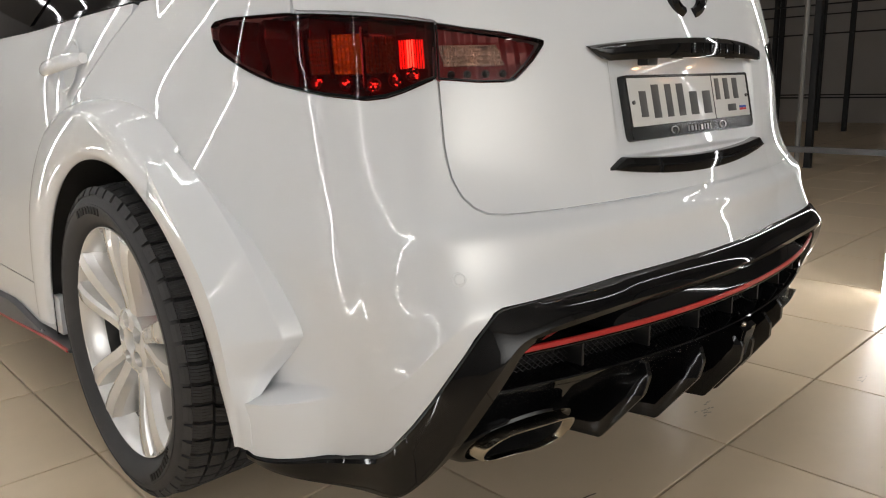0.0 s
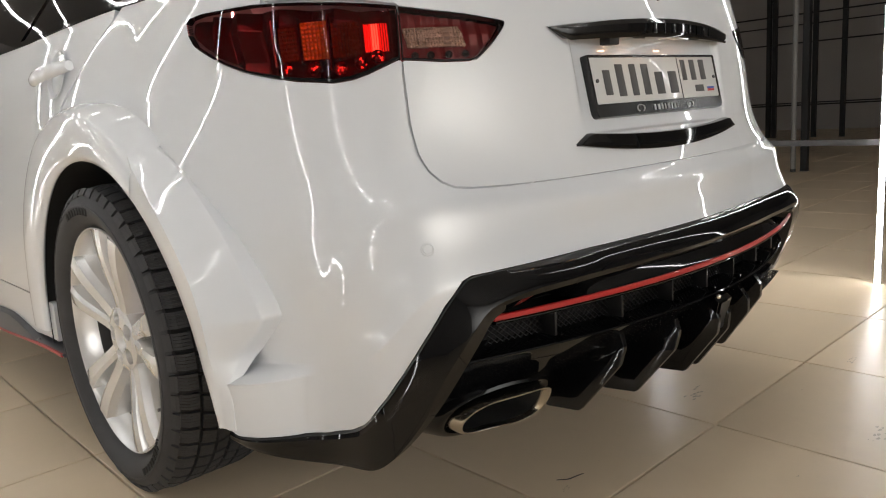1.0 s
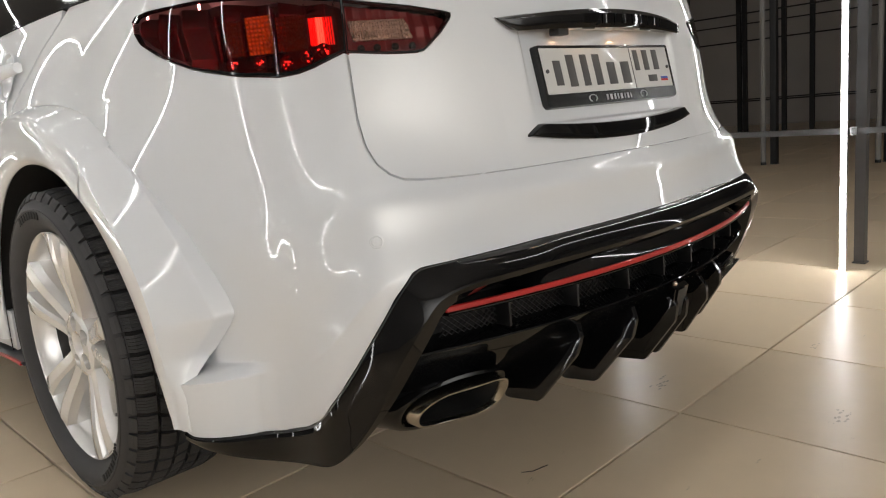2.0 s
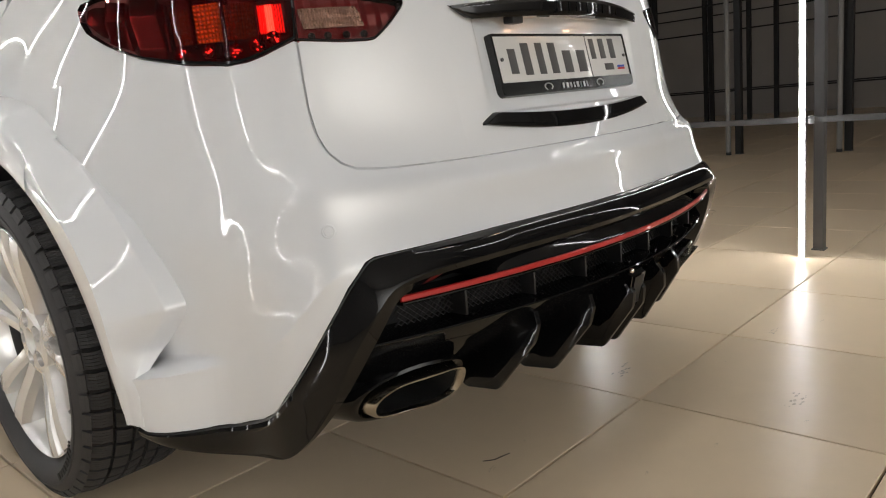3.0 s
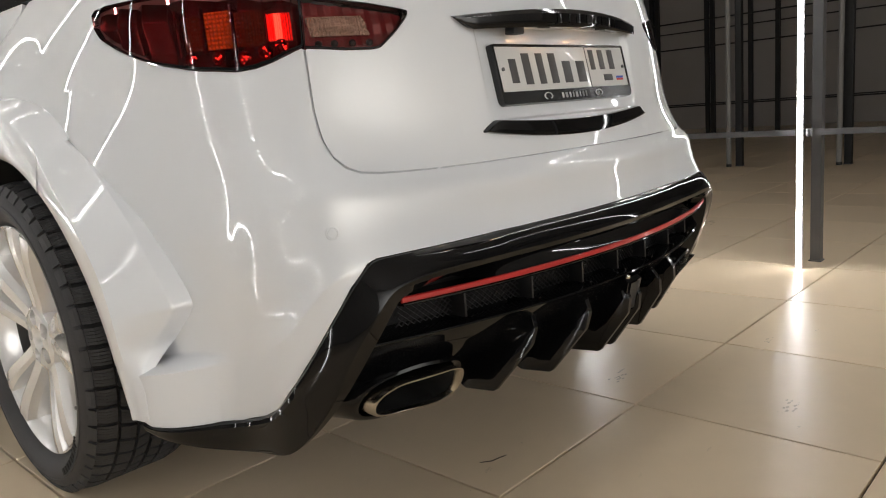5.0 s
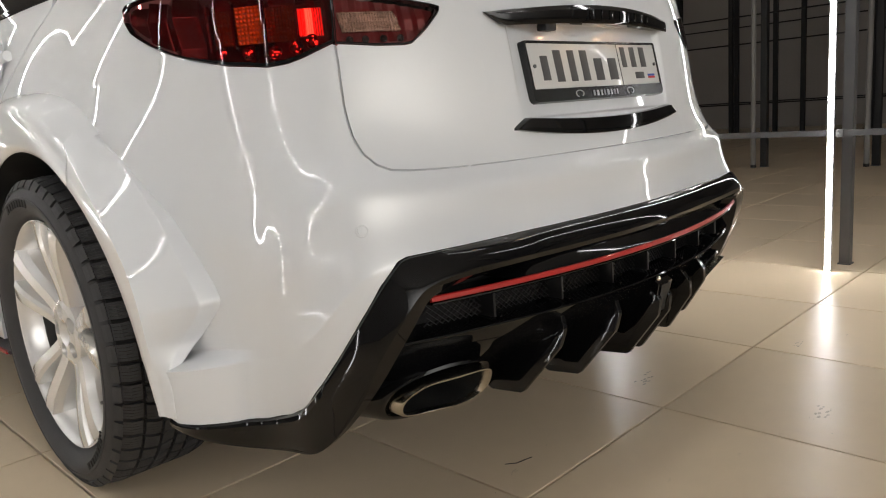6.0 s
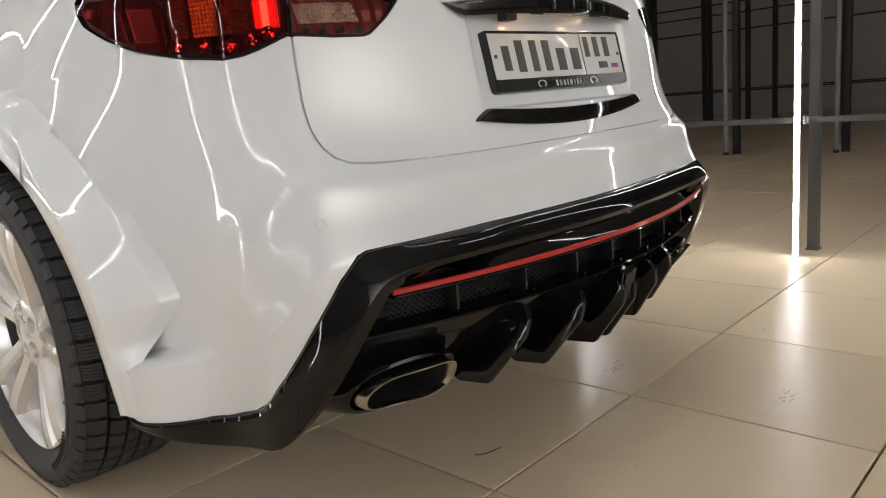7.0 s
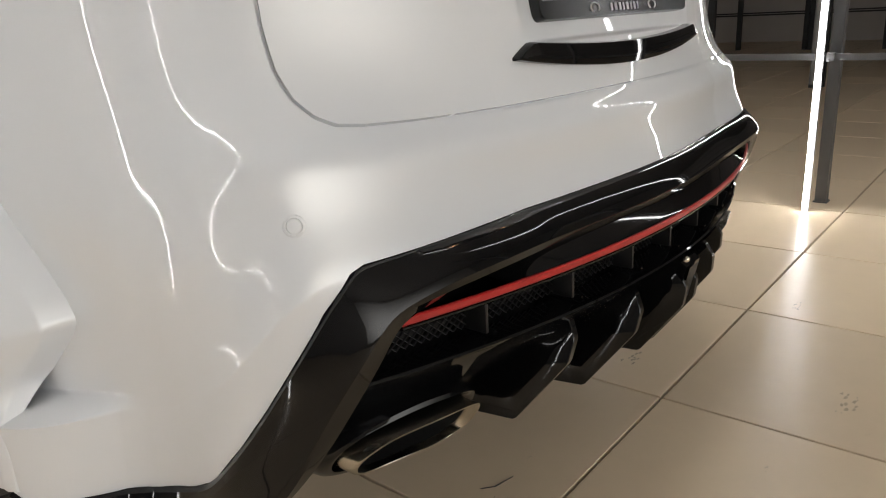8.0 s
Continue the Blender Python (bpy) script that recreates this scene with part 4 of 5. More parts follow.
diffuser = part("diffuser", bm, BLACK, car, "gloss black diffuser with a red pinstripe", smooth=24)

RED_Y, RED_BOW, LIP_Y, LIP_BOW = -0.154, 0.26, -0.146, 0.30


def bar(dy0, dy1, z0, z1, y=RED_Y, bow=RED_BOW, e=0.002):
    return lambda x: [(plan(x, y, bow) + a, b) for a, b in ((dy0, z0 + e), (dy0, z1 - e), (dy0 + e, z1), (dy1, z1), (dy1, z0), (dy0 + e, z0))]


part("stripe", sweep_x(-0.622, 0.622, 60, bar(-0.002, 0.003, 0.5105, 0.5215)), RED, diffuser, "thin red pinstripe", smooth=30)
part("splitter", sweep_x(-0.618, 0.618, 60, bar(0.0015, 0.09, 0.503, 0.5095)), BLACK, diffuser, smooth=30)


def blade(x):
    t = float(np.clip((0.455 - abs(x)) / 0.07, 0, 1))
    y = plan(x, RED_Y, RED_BOW)
    top = 0.5225 + 0.028 * t
    return [(y + 0.001, 0.5225), (y + 0.004, 0.5225 + 0.004 * t), (y + 0.010 + 0.022 * t, top), (y + 0.075, top + 0.001), (y + 0.075, 0.5218), (y + 0.03, 0.5218)]


part("upper_blade", sweep_x(-0.455, 0.455, 70, blade), BLACK, diffuser, smooth=30)
part("backing", sweep_x(-0.60, 0.60, 40, bar(0.095, 0.12, 0.40, 0.575)), DARK, diffuser, smooth=30)


def lower(x):
    y = plan(x, LIP_Y, LIP_BOW)
    return [(y + 0.085, 0.449), (y + 0.010, 0.441), (y + 0.002, 0.439), (y, 0.436), (y + 0.004, 0.431), (y + 0.024, 0.408), (y + 0.055, 0.375), (y + 0.11, 0.325), (y + 0.20, 0.290), (y + 0.30, 0.285), (y + 0.30, 0.40)]


part("lower_tray", sweep_x(-0.665, 0.665, 60, lower), BLACK, diffuser, smooth=34)

# grille: expanded mesh between upright slats
SLATS = [-0.470, -0.300, -0.140, 0.0, 0.140, 0.300, 0.470]
GRILLE = material("grey_mesh_wire", (0.022, 0.022, 0.024), 0.35, 0.7, vary=0.2)
for x in SLATS:
    bm = bmesh.new()
    y = plan(x, RED_Y, RED_BOW)
    box(bm, x - 0.003, x + 0.003, y + 0.030, y + 0.10, 0.4475, 0.5035, 0.0012)
    part("slat", bm, SATIN, diffuser, smooth=30)
    bm = bmesh.new()
    box(bm, x + 0.012, x + 0.020, plan(x, LIP_Y, LIP_BOW) + 0.012, plan(x, LIP_Y, LIP_BOW) + 0.024, 0.4415, 0.4465, 0.001)
    part("clip", bm, BLACK, diffuser, smooth=30)
edges_x = [-0.60] + SLATS + [0.60]
for x0, x1 in zip(edges_x, edges_x[1:]):
    bm = bmesh.new()
    w, h = 0.0125, 0.0058
    for j in range(9):
        z = 0.450 + j * h
        xs = np.arange(x0 + 0.006 + (j % 2) * w / 2, x1 - 0.010, w)
        for x in xs:
            for a, b in (((x, z), (x + w / 2, z + h)), ((x + w / 2, z + h), (x + w, z))):
                p = [Vector((q[0], plan(q[0], RED_Y, RED_BOW) + 0.062, q[1])) for q in (a, b)]
                t = 0.0009
                f = [bm.verts.new(v) for v in (p[0] + Vector((0, 0, t)), p[1] + Vector((0, 0, t)), p[1] - Vector((0, 0, t)), p[0] - Vector((0, 0, t)))]
                g = [bm.verts.new(v.co + Vector((0, 0.003, 0))) for v in f]
                bm.faces.new(f)
                for k in range(4):
                    bm.faces.new((f[k], g[k], g[(k + 1) % 4], f[(k + 1) % 4]))
    part("mesh_insert", bm, GRILLE, diffuser)


def fin(x, lean, shift):
    """An upright plate that leans outwards, with a flat, faceted rear edge and crisp corners."""
    corners = np.array([(0.090, 0.262), (0.062, 0.350), (-0.010, 0.402), (-0.062, 0.4155), (-0.102, 0.4165), (-0.117, 0.388), (-0.112, 0.352), (-0.036, 0.250), (0.046, 0.242)])
    o = []
    for a, b, c in zip(np.roll(corners, 1, 0), corners, np.roll(corners, -1, 0)):
        o += [b + (a - b) / np.linalg.norm(a - b) * 0.004, b + (c - b) / np.linalg.norm(c - b) * 0.004]
    o = np.array(o)
    mid = o.mean(0)
    bm = bmesh.new()
    rows = []
    for off, small in ((-0.0165, 0.55), (-0.0145, 0.30), (-0.0085, 0.07), (-0.0068, 0.012), (-0.0055, 0.0), (0.0055, 0.0), (0.0068, 0.012), (0.0085, 0.07), (0.0125, 0.40)):
        rows.append([(x + off + lean * (0.41 - z) / 0.15, y + shift, z) for y, z in (o * (1 - small) + mid * small)])
    capped(bm, rows)
    return bm


for x, lean, shift in ((-0.301, -0.050, 0.006), (-0.153, -0.044, -0.030), (-0.022, -0.006, -0.050), (0.022, 0.006, -0.050), (0.153, 0.044, -0.030), (0.301, 0.050, 0.006)):
    part("fin", fin(x, lean, shift), BLACK, diffuser, smooth=20)
bm = bmesh.new()
for lo, hi, inset in ((0.0, 1.0, 0.0),):
    rows = []
    for k, (y, z) in enumerate(((-0.156, 0.432), (-0.166, 0.424), (-0.150, 0.352), (-0.128, 0.318), (-0.06, 0.27))):
        w = (0.030, 0.031, 0.028, 0.026, 0.020)[k]
        rows.append([(-w, y, z), (w, y, z), (w, y + 0.05, z + 0.01), (-w, y + 0.05, z + 0.01)])
    capped(bm, rows)
bracket = part("centre_bracket", bm, BLACK, diffuser, smooth=20)
bm = bmesh.new()
strip(bm, [[(x, y - 0.0025, z) for x in (-0.020, 0.020)] for y, z in ((-0.166, 0.421), (-0.151, 0.356))])
part("bracket_inset", bm, SATIN, bracket)
bm = bmesh.new()
bmesh.ops.create_uvsphere(bm, u_segments=12, v_segments=8, radius=0.006, matrix=Matrix.Translation((-0.028, -0.164, 0.438)))
part("bracket_screw", bm, CHROME, bracket, smooth=40)

# ---- exhaust tips ----
TIP = [(-0.639, 0.282), (-0.654, 0.306), (-0.654, 0.329), (-0.63, 0.349), (-0.603, 0.353), (-0.537, 0.352), (-0.488, 0.352), (-0.467, 0.331), (-0.451, 0.286), (-0.477, 0.259), (-0.562, 0.264), (-0.613, 0.27)]
for side in (1, -1):
    o = rounded(TIP, 2)
    c = o.mean(0)

    def ring(grow, back, o=o, c=c, side=side):
        d = o - c
        k = 1 + grow / np.linalg.norm(d, axis=1, keepdims=True)
        return [(side * x, 0.031 - 0.25 * (x + 0.641) - 0.83 * (z - 0.287) + back, z) for x, z in c + d * k]

    bm = bmesh.new()
    strip(bm, [ring(0.002, 0.16), ring(0.000, 0.03), ring(0.0005, 0.004), ring(-0.0005, 0.0004), ring(-0.0015, 0.0), ring(-0.0046, 0.0), ring(-0.0054, 0.001), ring(-0.007, 0.022)], closed=True)
    tip = part("exhaust_tip", bm, CHROME, car, "polished steel exhaust tip with a dark bore", smooth=40)
    bm = bmesh.new()
    strip(bm, [ring(-0.0078, 0.018), ring(-0.011, 0.12)], closed=True)
    vs = [bm.verts.new(p) for p in ring(-0.010, 0.12)]
    bm.faces.new(vs)
    part("bore", bm, DARK, tip, smooth=40)
    bm = bmesh.new()
    strip(bm, [ring(0.008, 0.14), ring(0.006, 0.040), ring(0.009, 0.030), ring(0.016, 0.029), ring(0.022, 0.036), ring(0.026, 0.06), ring(0.034, 0.10), ring(0.04, 0.18)], closed=True)
    part("exhaust_cowl", bm, BLACK, car, smooth=50)

# ---- tailgate trim and number plate ----
def on_gate(x, z, out):
    s = float(np.interp(abs(x), -skin(np.linspace(0, 3, 200), z)[:, 0], np.linspace(0, 3, 200)))
    p, n = shell(s, z)
    y = p[1] - out
    return y


GARNISH_X = 0.354


def garnish_shape(x):
    """Top, bottom, foot and overhang of the garnish at x."""
    k = 1 - (abs(x) / GARNISH_X) ** 2
    e = float(np.clip((GARNISH_X - abs(x)) / 0.034, 0, 1))
    return 1.0195 + 0.0215 * k, 1.0165 - 0.0245 * e + 0.007 * k, on_gate(x, 1.02, 0), 0.006 + (0.016 + 0.018 * k) * (0.25 + 0.75 * e)


bm = bmesh.new()
rows = []
for x in np.linspace(-GARNISH_X, GARNISH_X, 61):
    zt, zb, y0, out = garnish_shape(x)
    rows.append([(x, y0 + 0.014, zt + 0.001), (x, y0 - 0.002, zt + 0.001), (x, y0 - 0.72 * out, zt - 0.002), (x, y0 - out, zt - 0.30 * (zt - zb)), (x, y0 - out, zb + 0.12 * (zt - zb)), (x, y0 - 0.94 * out, zb), (x, y0 - 0.15 * out, zb + 0.005), (x, y0 + 0.014, zb + 0.005)])
capped(bm, rows)
garnish = part("tailgate_garnish", bm, BLACK, car, "gloss black curved garnish over the number plate", smooth=35)
for k in range(8):
    x = -0.075 + k * 0.036
    zt, zb, y0, out = garnish_shape(x)
    w = 0.0016 if k % 2 else 0.008
    bm = box(bmesh.new(), x - w, x + w, y0 - out - 0.0012, y0 - out + 0.004, zb + 0.2 * (zt - zb), zt - 0.32 * (zt - zb), 0.0005)
    part("raised_bar", bm, BLACK, garnish, smooth=30)
for x in (-0.115, 0.115):
    bm = bmesh.new()
    y = on_gate(x, 1.0, 0)
    box(bm, x - 0.011, x + 0.011, y - 0.020, y - 0.016, 0.9990, 1.0030, 0.0005)
    part("plate_lamp", bm, glow("warm_plate_bulb", (1.0, 0.55, 0.27), 40.0), garnish, "small warm number plate lamp", smooth=30)
    # added strip that hides the bulb, so that only its glow shows
    bm = box(bmesh.new(), x - 0.022, x + 0.022, y - 0.0235, y - 0.0208, 0.9965, 1.0035, 0.0010)
    part("bulb_screen", bm, SATIN, garnish, smooth=30)
bm = bmesh.new()
y = on_gate(-0.19, 1.0, 0)
box(bm, -0.212, -0.176, y - 0.022, y + 0.004, 0.984, 1.000, 0.004)
part("camera_pod", bm, SATIN, garnish, smooth=30)

bm = bmesh.new()
rows = []
for x in np.linspace(-0.325, 0.325, 61):
    k = 1 - (abs(x) / 0.325) ** 2
    e = float(np.clip((0.325 - abs(x)) / 0.036, 0, 1))
    zt, zb = 0.793 + 0.023 * e - 0.016 * k * e, 0.789 - 0.026 * k
    zt, zb = max(zt, zb + 0.003), zb
    y0 = on_gate(x, 0.79, 0)
    rows.append([(x, y0 + 0.012, zt), (x, y0 - 0.002, zt), (x, y0 - 0.0105, zt - 0.0015), (x, y0 - 0.0125, (zt + zb) / 2), (x, y0 - 0.0115, zb + 0.0015), (x, y0 - 0.004, zb), (x, y0 + 0.012, zb)])
capped(bm, rows)
part("lower_trim", bm, BLACK, car, "gloss black curved trim strip", smooth=35)

TILT = pose(0, PLATE_Y, PLATE_Z, -PLATE_TILT, 0, 0)


def flat_part(name, x0, x1, z0, z1, y0, y1, mat, parent, bevel=0.0, label=""):
    bm = box(bmesh.new(), x0, x1, y0, y1, z0, z1, bevel)
    bm.transform(TILT)
    return part(name, bm, mat, parent, label, smooth=30)


PLATE_WHITE = material("white_plate_sheet", (0.62, 0.62, 0.61), 0.3, vary=0.03, coat=0.5)
INK = material("grey_black_ink", (0.07, 0.07, 0.072), 0.45, vary=0.1)
FRAME_GREY = material("grey_plate_frame", (0.010, 0.011, 0.012), 0.22, coat=0.0, vary=0.1)
SILVER = material("silver_print", (0.5, 0.5, 0.5), 0.3, 0.6, vary=0.05)
def round_rect(x0, x1, z0, z1, r, low_r, n=6):
    out = []
    for cx, cz, q, a in ((x1 - r, z1 - r, r, 0), (x0 + r, z1 - r, r, 90), (x0 + low_r, z0 + low_r, low_r, 180), (x1 - low_r, z0 + low_r, low_r, 270)):
        out += [(cx + q * math.cos(radians(a + 90 * k / n)), cz + q * math.sin(radians(a + 90 * k / n))) for k in range(n + 1)]
    return np.array(out)


o = round_rect(-0.2635, 0.2635, -0.067, 0.0625, 0.006, 0.014)
bm = bmesh.new()
hole = round_rect(-0.2565, 0.2565, -0.0405, 0.0575, 0.004, 0.004)
rows = [[(x, 0.012, z) for x, z in o], [(x, -0.003, z) for x, z in o], [(x * 0.997, -0.0075, z * 0.99) for x, z in o], [(x * 1.002, -0.0078, z + 0.0003) for x, z in hole], [(x, -0.0050, z) for x, z in hole]]
vs = strip(bm, rows, closed=True)
bm.faces.new(vs[-1])
bm.faces.new(vs[0][::-1])
bm.transform(TILT)
plate = part("number_plate_holder", bm, FRAME_GREY, car, "dark grey holder with a white number plate", smooth=30)
sheet = flat_part("number_plate", -0.2555, 0.2555, -0.0395, 0.0565, -0.0066, -0.0046, PLATE_WHITE, plate, 0.001)
for x0, x1, z0, z1 in ((-0.225, -0.188, -0.022, 0.030), (-0.178, -0.138, -0.026, 0.042), (-0.126, -0.090, -0.026, 0.042), (-0.080, -0.040, -0.026, 0.042), (-0.030, 0.018, -0.026, 0.024), (0.026, 0.078, -0.026, 0.024), (0.092, 0.122, 0.002, 0.050), (0.132, 0.166, 0.002, 0.050), (0.176, 0.212, 0.002, 0.050), (0.138, 0.196, -0.026, -0.010)):
    slim = 0.16 * (x1 - x0)
    flat_part("plain_bar", x0 + slim, x1 - slim, z0, z1, -0.0074, -0.0062, INK, sheet, 0.0004)
flat_part("divider", 0.0825, 0.0845, -0.040, 0.057, -0.0076, -0.0062, INK, sheet)
for n, (z0, z1, c) in enumerate(((-0.015, -0.010, (0.6, 0.6, 0.6)), (-0.0205, -0.0155, (0.03, 0.08, 0.4)), (-0.026, -0.021, (0.5, 0.03, 0.03)))):
    flat_part("flag_band", 0.204, 0.236, z0, z1, -0.0074, -0.0062, material("flag_colour", c, 0.5), sheet)
for x in (-0.243, 0.243):
    bm = bmesh.new()
    bmesh.ops.create_cone(bm, cap_ends=True, segments=14, radius1=0.004, radius2=0.004, depth=0.004, matrix=TILT @ pose(x, -0.0076, 0.008, 90))
    part("screw", bm, INK, plate, smooth=30)
for x0, x1 in ((-0.052, -0.046), (-0.038, -0.030), (-0.022, -0.016), (-0.008, -0.004), (0.004, 0.012), (0.020, 0.024), (0.032, 0.038), (0.046, 0.049)):
    flat_part("raised_bar", x0, x1, -0.0605, -0.0485, -0.0100, -0.0085, SILVER, plate)
for x in (-0.105, 0.105):
    bm = bmesh.new()
    strip(bm, [[(x + 0.016 * math.cos(a) * k, y, -0.054 + 0.0085 * math.sin(a) * k) for a in np.linspace(-1.1, 4.24, 24)] for k, y in ((1, -0.0088), (0.95, -0.0102), (0.78, -0.0102), (0.74, -0.0088))])
    bm.transform(TILT)
    part("plain_mark", bm, SILVER, plate, smooth=30)

# emblem: a plain dark open ring above the garnish
bm = bmesh.new()
ey = on_gate(0.06, 1.115, 0)
rows = []
for a in np.linspace(-1.25, math.pi + 1.25, 40):
    thick = 0.011 - 0.004 * math.sin(a)
    cx, cz = 0.062 * math.cos(a), 0.036 * math.sin(a)
    rows.append([(cx * (1 + q), ey - 0.004 + w, 1.128 + cz * (1 + q)) for q, w in ((-thick / 0.05, 0.010), (-thick / 0.05, -0.006), (0, -0.011), (thick / 0.05, -0.006), (thick / 0.05, 0.010))])
capped(bm, rows, closed=False)
part("emblem", bm, BLACK, car, "black open oval emblem", smooth=40)

# parking sensors
for s in (3.02, -3.02):
    p, n = shell(s, 0.642)
    n = Vector(n)
    bm = bmesh.new()
    turn = n.to_track_quat("Z", "Y").to_matrix().to_4x4()
    strip(bm, [[(r * math.cos(a), r * math.sin(a), h) for a in np.linspace(0, math.tau, 32, endpoint=False)] for r, h in ((0.0122, -0.004), (0.0122, 0.0012), (0.0112, 0.002), (0.0092, 0.002), (0.0088, 0.0006), (0.0082, 0.0006), (0.0078, 0.0022), (0.0001, 0.0024))], closed=True)
    bm.transform(Matrix.Translation(p) @ turn)
    part("parking_sensor", bm, PAINT, car, smooth=40)


# ---- side skirt and door handle ----
SKIRT = material("dark_grey_satin_plastic", (0.055, 0.055, 0.060), 0.4, vary=0.12, scale=10)
for side in (1, -1):
    bm = bmesh.new()
    rows = []
    for y in np.linspace(1.30, 3.15, 40):
        z = 0.262 - 0.048 * float(smoothstep(1.3, 2.2, y))
        tall = 0.16 + 0.84 * float(smoothstep(1.50, 1.95, y))
        rows.append([(side * x, y, z + h) for x, h in ((-0.945, 0.080 * tall), (-0.960, 0.070 * tall), (-0.9655, 0.010), (-0.960, 0.0), (-0.86, -0.004), (-0.86, 0.012))])
    capped(bm, rows)
    skirt = part("side_skirt", bm, SKIRT, car, "satin dark grey side skirt with a red stripe", smooth=30)
    bm = bmesh.new()
    rows = [[(side * x, y, 0.262 - 0.048 * float(smoothstep(1.3, 2.2, y)) + h) for x, h in ((-0.9665, 0.002), (-0.9675, 0.006), (-0.9665, 0.011), (-0.955, 0.011), (-0.955, 0.002))] for y in np.linspace(1.305, 3.14, 40)]
    capped(bm, rows)
    part("red_stripe", bm, RED, skirt, "thin red stripe", smooth=30)
    bm = bmesh.new()
    bmesh.ops.create_uvsphere(bm, u_segments=14, v_segments=8, radius=0.011, matrix=Matrix.Translation((side * -0.956, 1.561, 0.262)) @ Matrix.Diagonal((0.5, 1.3, 1.0, 1)))
    part("skirt_clip", bm, STEEL, skirt, "small grey clip", smooth=40)
    # handle: a rounded strap over a round cup sunk in the door
    bm = bmesh.new()
    cy, cz = 1.150, 1.030
    ps = []
    for q, sink in ((1.06, -0.0010), (1.0, -0.0030), (0.95, -0.0022), (0.86, 0.002), (0.66, 0.012), (0.35, 0.017), (0.02, 0.018)):
        ps.append([(side * (side_x(cy + 0.050 * q * math.cos(a), cz + 0.060 * q * math.sin(a)) + sink), cy + 0.050 * q * math.cos(a), cz + 0.060 * q * math.sin(a)) for a in np.linspace(0, math.tau, 40, endpoint=False)])
    strip(bm, ps, closed=True)
    for v in bm.verts:
        v.co.x -= side * 0.004
    part("handle_cup", bm, PAINT, car, smooth=50)
    bm = bmesh.new()
    rows = []
    for k in np.linspace(0, 1, 21):
        y, z = 1.050 + 0.225 * k, 1.044 - 0.024 * k
        lift = 0.006 + 0.030 * math.sin(math.pi * min(1, max(0, 0.05 + 0.90 * k))) ** 0.55
        h = 0.0185 - 0.006 * abs(2 * k - 1) ** 3
        x = side_x(y, z)
        rows.append([(side * (x - lift + u), y, z + h * w) for u, w in ((0.010, -0.7), (0.002, -1), (-0.006, -0.8), (-0.010, -0.3), (-0.010, 0.3), (-0.006, 0.8), (0.002, 1), (0.010, 0.7))])
    capped(bm, rows)
    part("door_handle", bm, PAINT, car, "white pull handle", smooth=50)

# ---- posts and rails behind the lit tubes ----
def post(x, y, top=3.6, w=0.022, mat=STEEL, label="dark steel post of the light frame", foot=True):
    bm = bmesh.new()
    t = 0.004
    # an open channel section
    sec = [(-w, -w), (w, -w), (w, -w + t), (-w + t, -w + t), (-w + t, w - t), (w, w - t), (w, w), (-w, w)]
    capped(bm, [[(a, b, z) for a, b in sec] for z in (0.006, top)])
    p = part("frame_post", bm, mat, smooth=20)
    p.location = (x, y, 0)
    tagged(p, label, "post", "steel posts")
    if foot:
        bm = box(bmesh.new(), -w - 0.006, w + 0.006, -w - 0.006, w + 0.006, 0, 0.006, 0.001)
        part("foot_plate", bm, STEEL, p)
    return p


for k in range(-2, 5):
    post(2.19, 0.095 + 1.085 * k)
bm = bmesh.new()
sec = [(-0.010, 0.603), (0.010, 0.603), (0.010, 0.606), (-0.007, 0.606), (-0.007, 0.626), (0.010, 0.626), (0.010, 0.629), (-0.010, 0.629)]
capped(bm, [[(2.02 + a, y, z) for a, z in sec] for y in (-4.0, 5.5)])
tagged(part("frame_rail", bm, STEEL, smooth=20), "long galvanised steel rail tying the light tubes together", "rail")
for k in range(-2, 5):
    y = 0.112 + 1.085 * k
    bm = box(bmesh.new(), 2.003, 2.008, y - 0.050, y - 0.022, 0.598, 0.634, 0.001)
    clamp = tagged(part("tube_clamp", bm, STEEL, smooth=30), "small steel clamp plate bolted to the rail", "bracket", "tube clamps")
    for dy in (-0.045, -0.028):
        for z in (0.606, 0.626):
            bm = bmesh.new()
            bmesh.ops.create_cone(bm, cap_ends=True, segments=6, radius1=0.004, radius2=0.004, depth=0.006, matrix=pose(2.0005, y + dy, z, 0, 90, 0))
            part("bolt", bm, STEEL, clamp)
for (x, y), dark in (((6.36, 2.21), 0), ((6.45, 2.13), 1), ((6.47, 1.165), 0), ((6.56, 1.105), 1), ((6.40, 3.25), 0), ((6.49, 3.17), 1), ((6.5, 0.08), 0), ((6.6, 0.02), 1)):
    if dark:
        post(x, y, mat=POST_DARK, w=0.032)
    else:
        p = thing("unlit_tube", "unlit grey tube light standing on the floor", "light", "unlit tube lights", at=(x, y, 0))
        bm = tube_mesh(bmesh.new(), (0, 0, 0.03), (0, 0, 2.8), 0.026)
        part("tube", bm, TUBE_OFF, p, smooth=40)
        bm = tube_mesh(bmesh.new(), (0, 0, 0.0), (0, 0, 0.03), 0.028)
        part("end_cap", bm, POST_DARK, p, smooth=40)
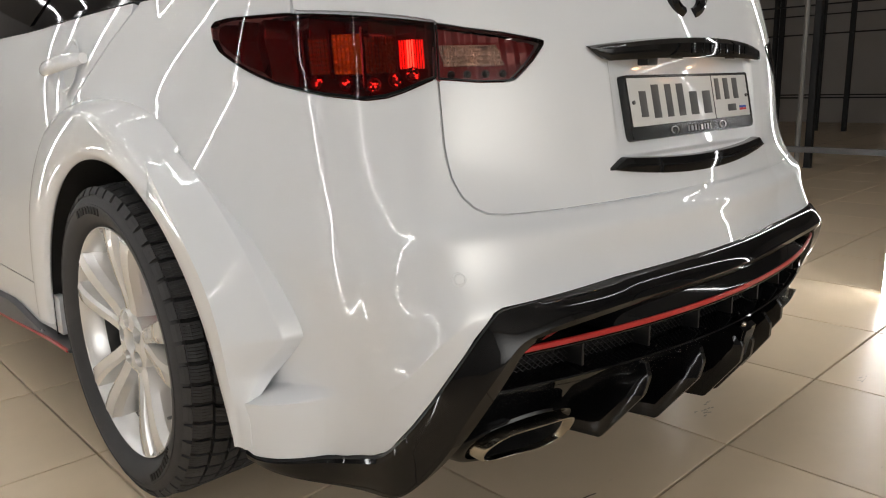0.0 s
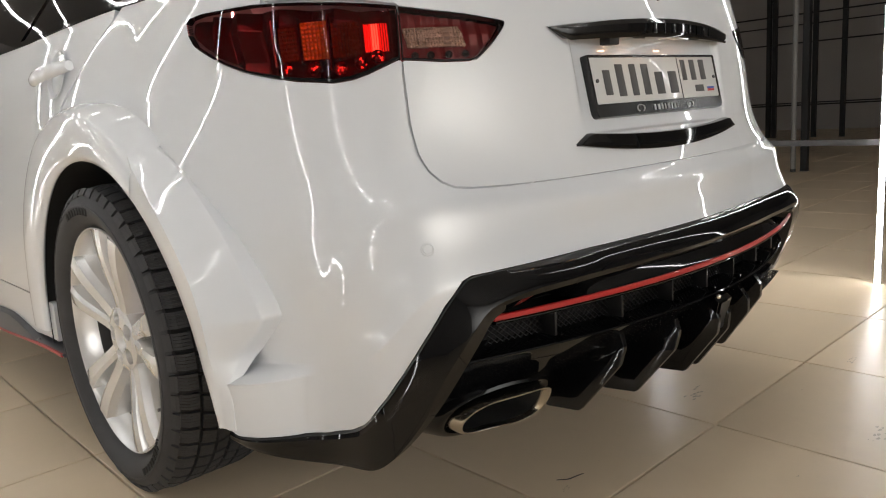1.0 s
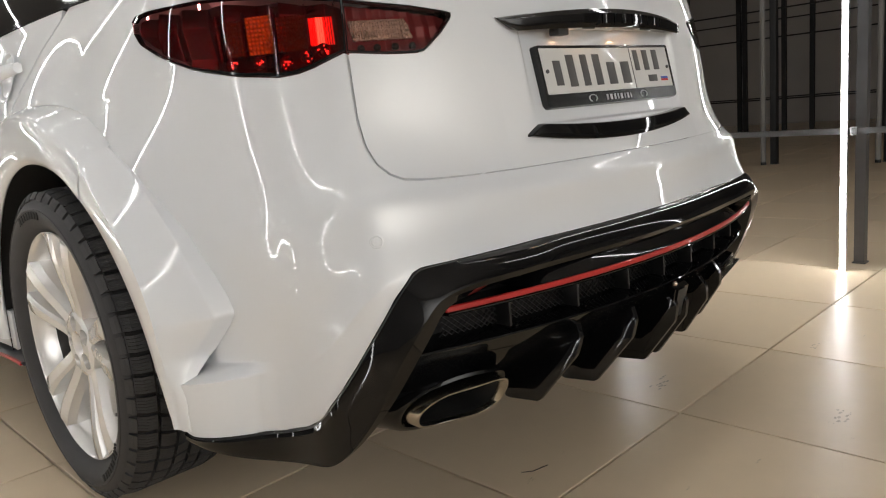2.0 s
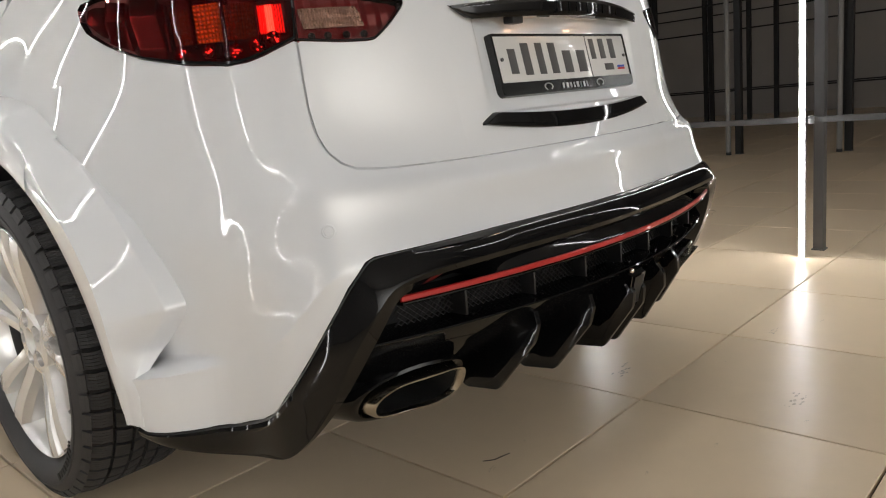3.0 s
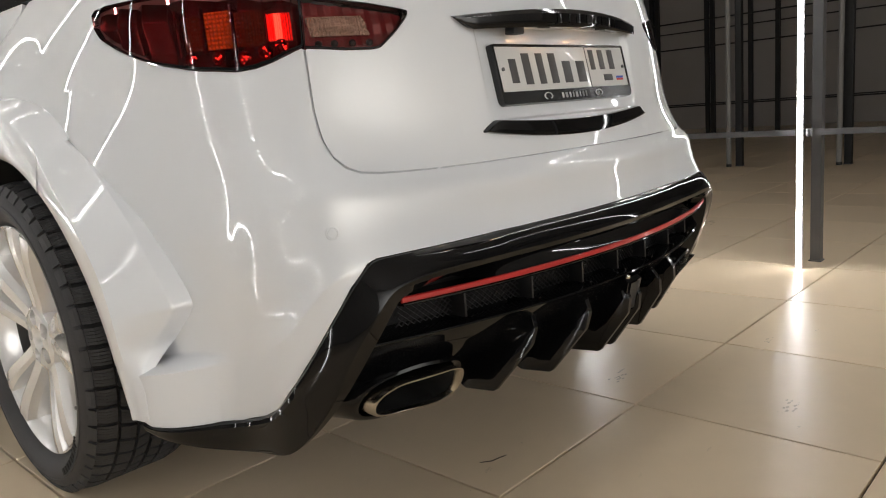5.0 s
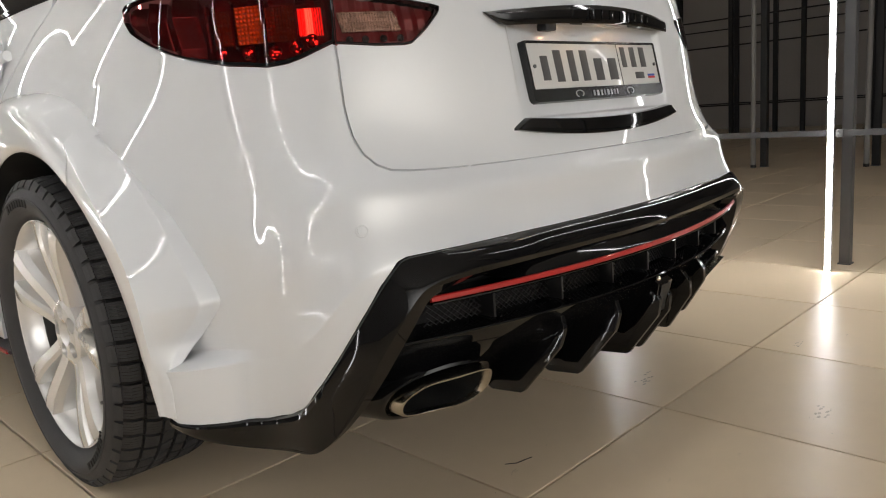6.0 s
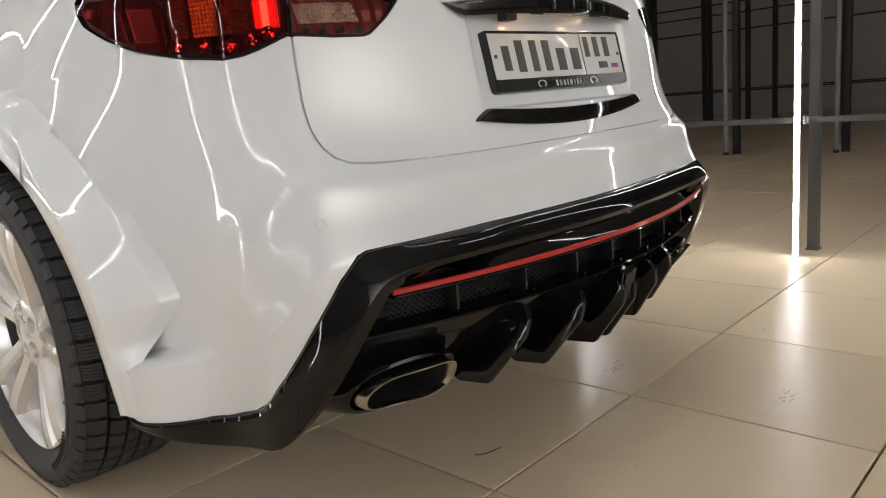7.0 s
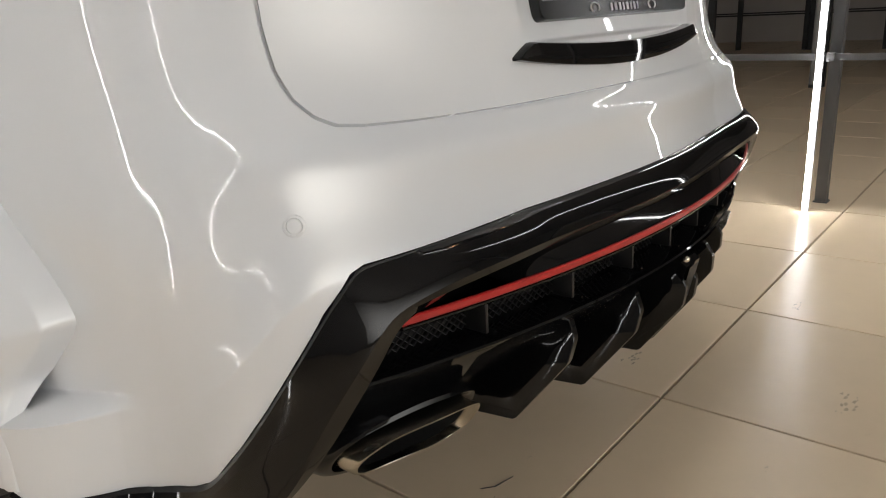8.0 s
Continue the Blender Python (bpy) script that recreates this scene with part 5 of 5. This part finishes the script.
for x, y in ((11.6, 4.72), (11.6, 4.62), (11.6, 3.96), (11.62, 3.52), (11.6, 2.5), (11.6, 2.42), (11.6, 5.75), (11.6, 5.65), (11.6, 1.4)):
    post(x, y, mat=POST_DARK, w=0.034, label="far dark steel post before the wall", foot=False)
for z in (0.55, 1.57, 2.03):
    bm = box(bmesh.new(), 11.55, 11.58, 0.5, 6.2, z - 0.012, z + 0.012)
    tagged(part("far_rail", bm, POST_DARK), "thin dark horizontal rail between far posts", "rail", "far rails")

# ---- marks on the floor ----
SCUFF = material("faint_brown_scuff", (0.50, 0.40, 0.28), 0.5, vary=0.3, scale=60)
MARK = material("dark_scuff", (0.035, 0.028, 0.022), 0.6, vary=0.3)
bm = bmesh.new()
spine = [(-0.258, 0.120), (-0.237, 0.102), (-0.212, 0.097), (-0.192, 0.091)]
rows = [[(x, y - w, 0.0006), (x, y, 0.0022), (x, y + w, 0.0006)] for (x, y), w in zip(spine, (0.0008, 0.002, 0.0018, 0.0006))]
strip(bm, rows)
tagged(part("stick_splinter", bm, MARK, smooth=40), "thin dark splinter lying on the tile floor", "splinter")
for n, (x, y, size) in enumerate(((-0.275, 0.080, 0.014), (0.95, -0.13, 0.030), (1.12, -0.225, 0.008), (0.42, 0.125, 0.055), (-0.373, 0.051, 0.006), (0.10, -0.29, 0.010), (-0.10, -0.22, 0.008), (0.62, -0.10, 0.006), (1.4, 0.45, 0.05), (2.3, 1.25, 0.10), (3.0, 1.0, 0.14), (0.44, -0.36, 0.05), (0.33, -0.42, 0.008), (-0.12, 0.10, 0.006))):
    bm = bmesh.new()
    rnd = random.Random(n)
    for _ in range(7 if size < 0.012 else 16):
        cx, cy, r = x + rnd.uniform(-1, 1) * size, y + rnd.uniform(-0.4, 0.4) * size, size * rnd.uniform(0.04, 0.16)
        bm.faces.new([bm.verts.new((cx + r * math.cos(a) * rnd.uniform(0.6, 1.6), cy + r * 0.5 * math.sin(a) * rnd.uniform(0.6, 1.4), 0.0008)) for a in np.linspace(0, math.tau, 9, endpoint=False)])
    tagged(part("scuff_mark", bm, SCUFF if size > 0.012 else MARK), "small brown scuff on the polished tile floor", "scuff", "floor scuffs", kind="stuff")
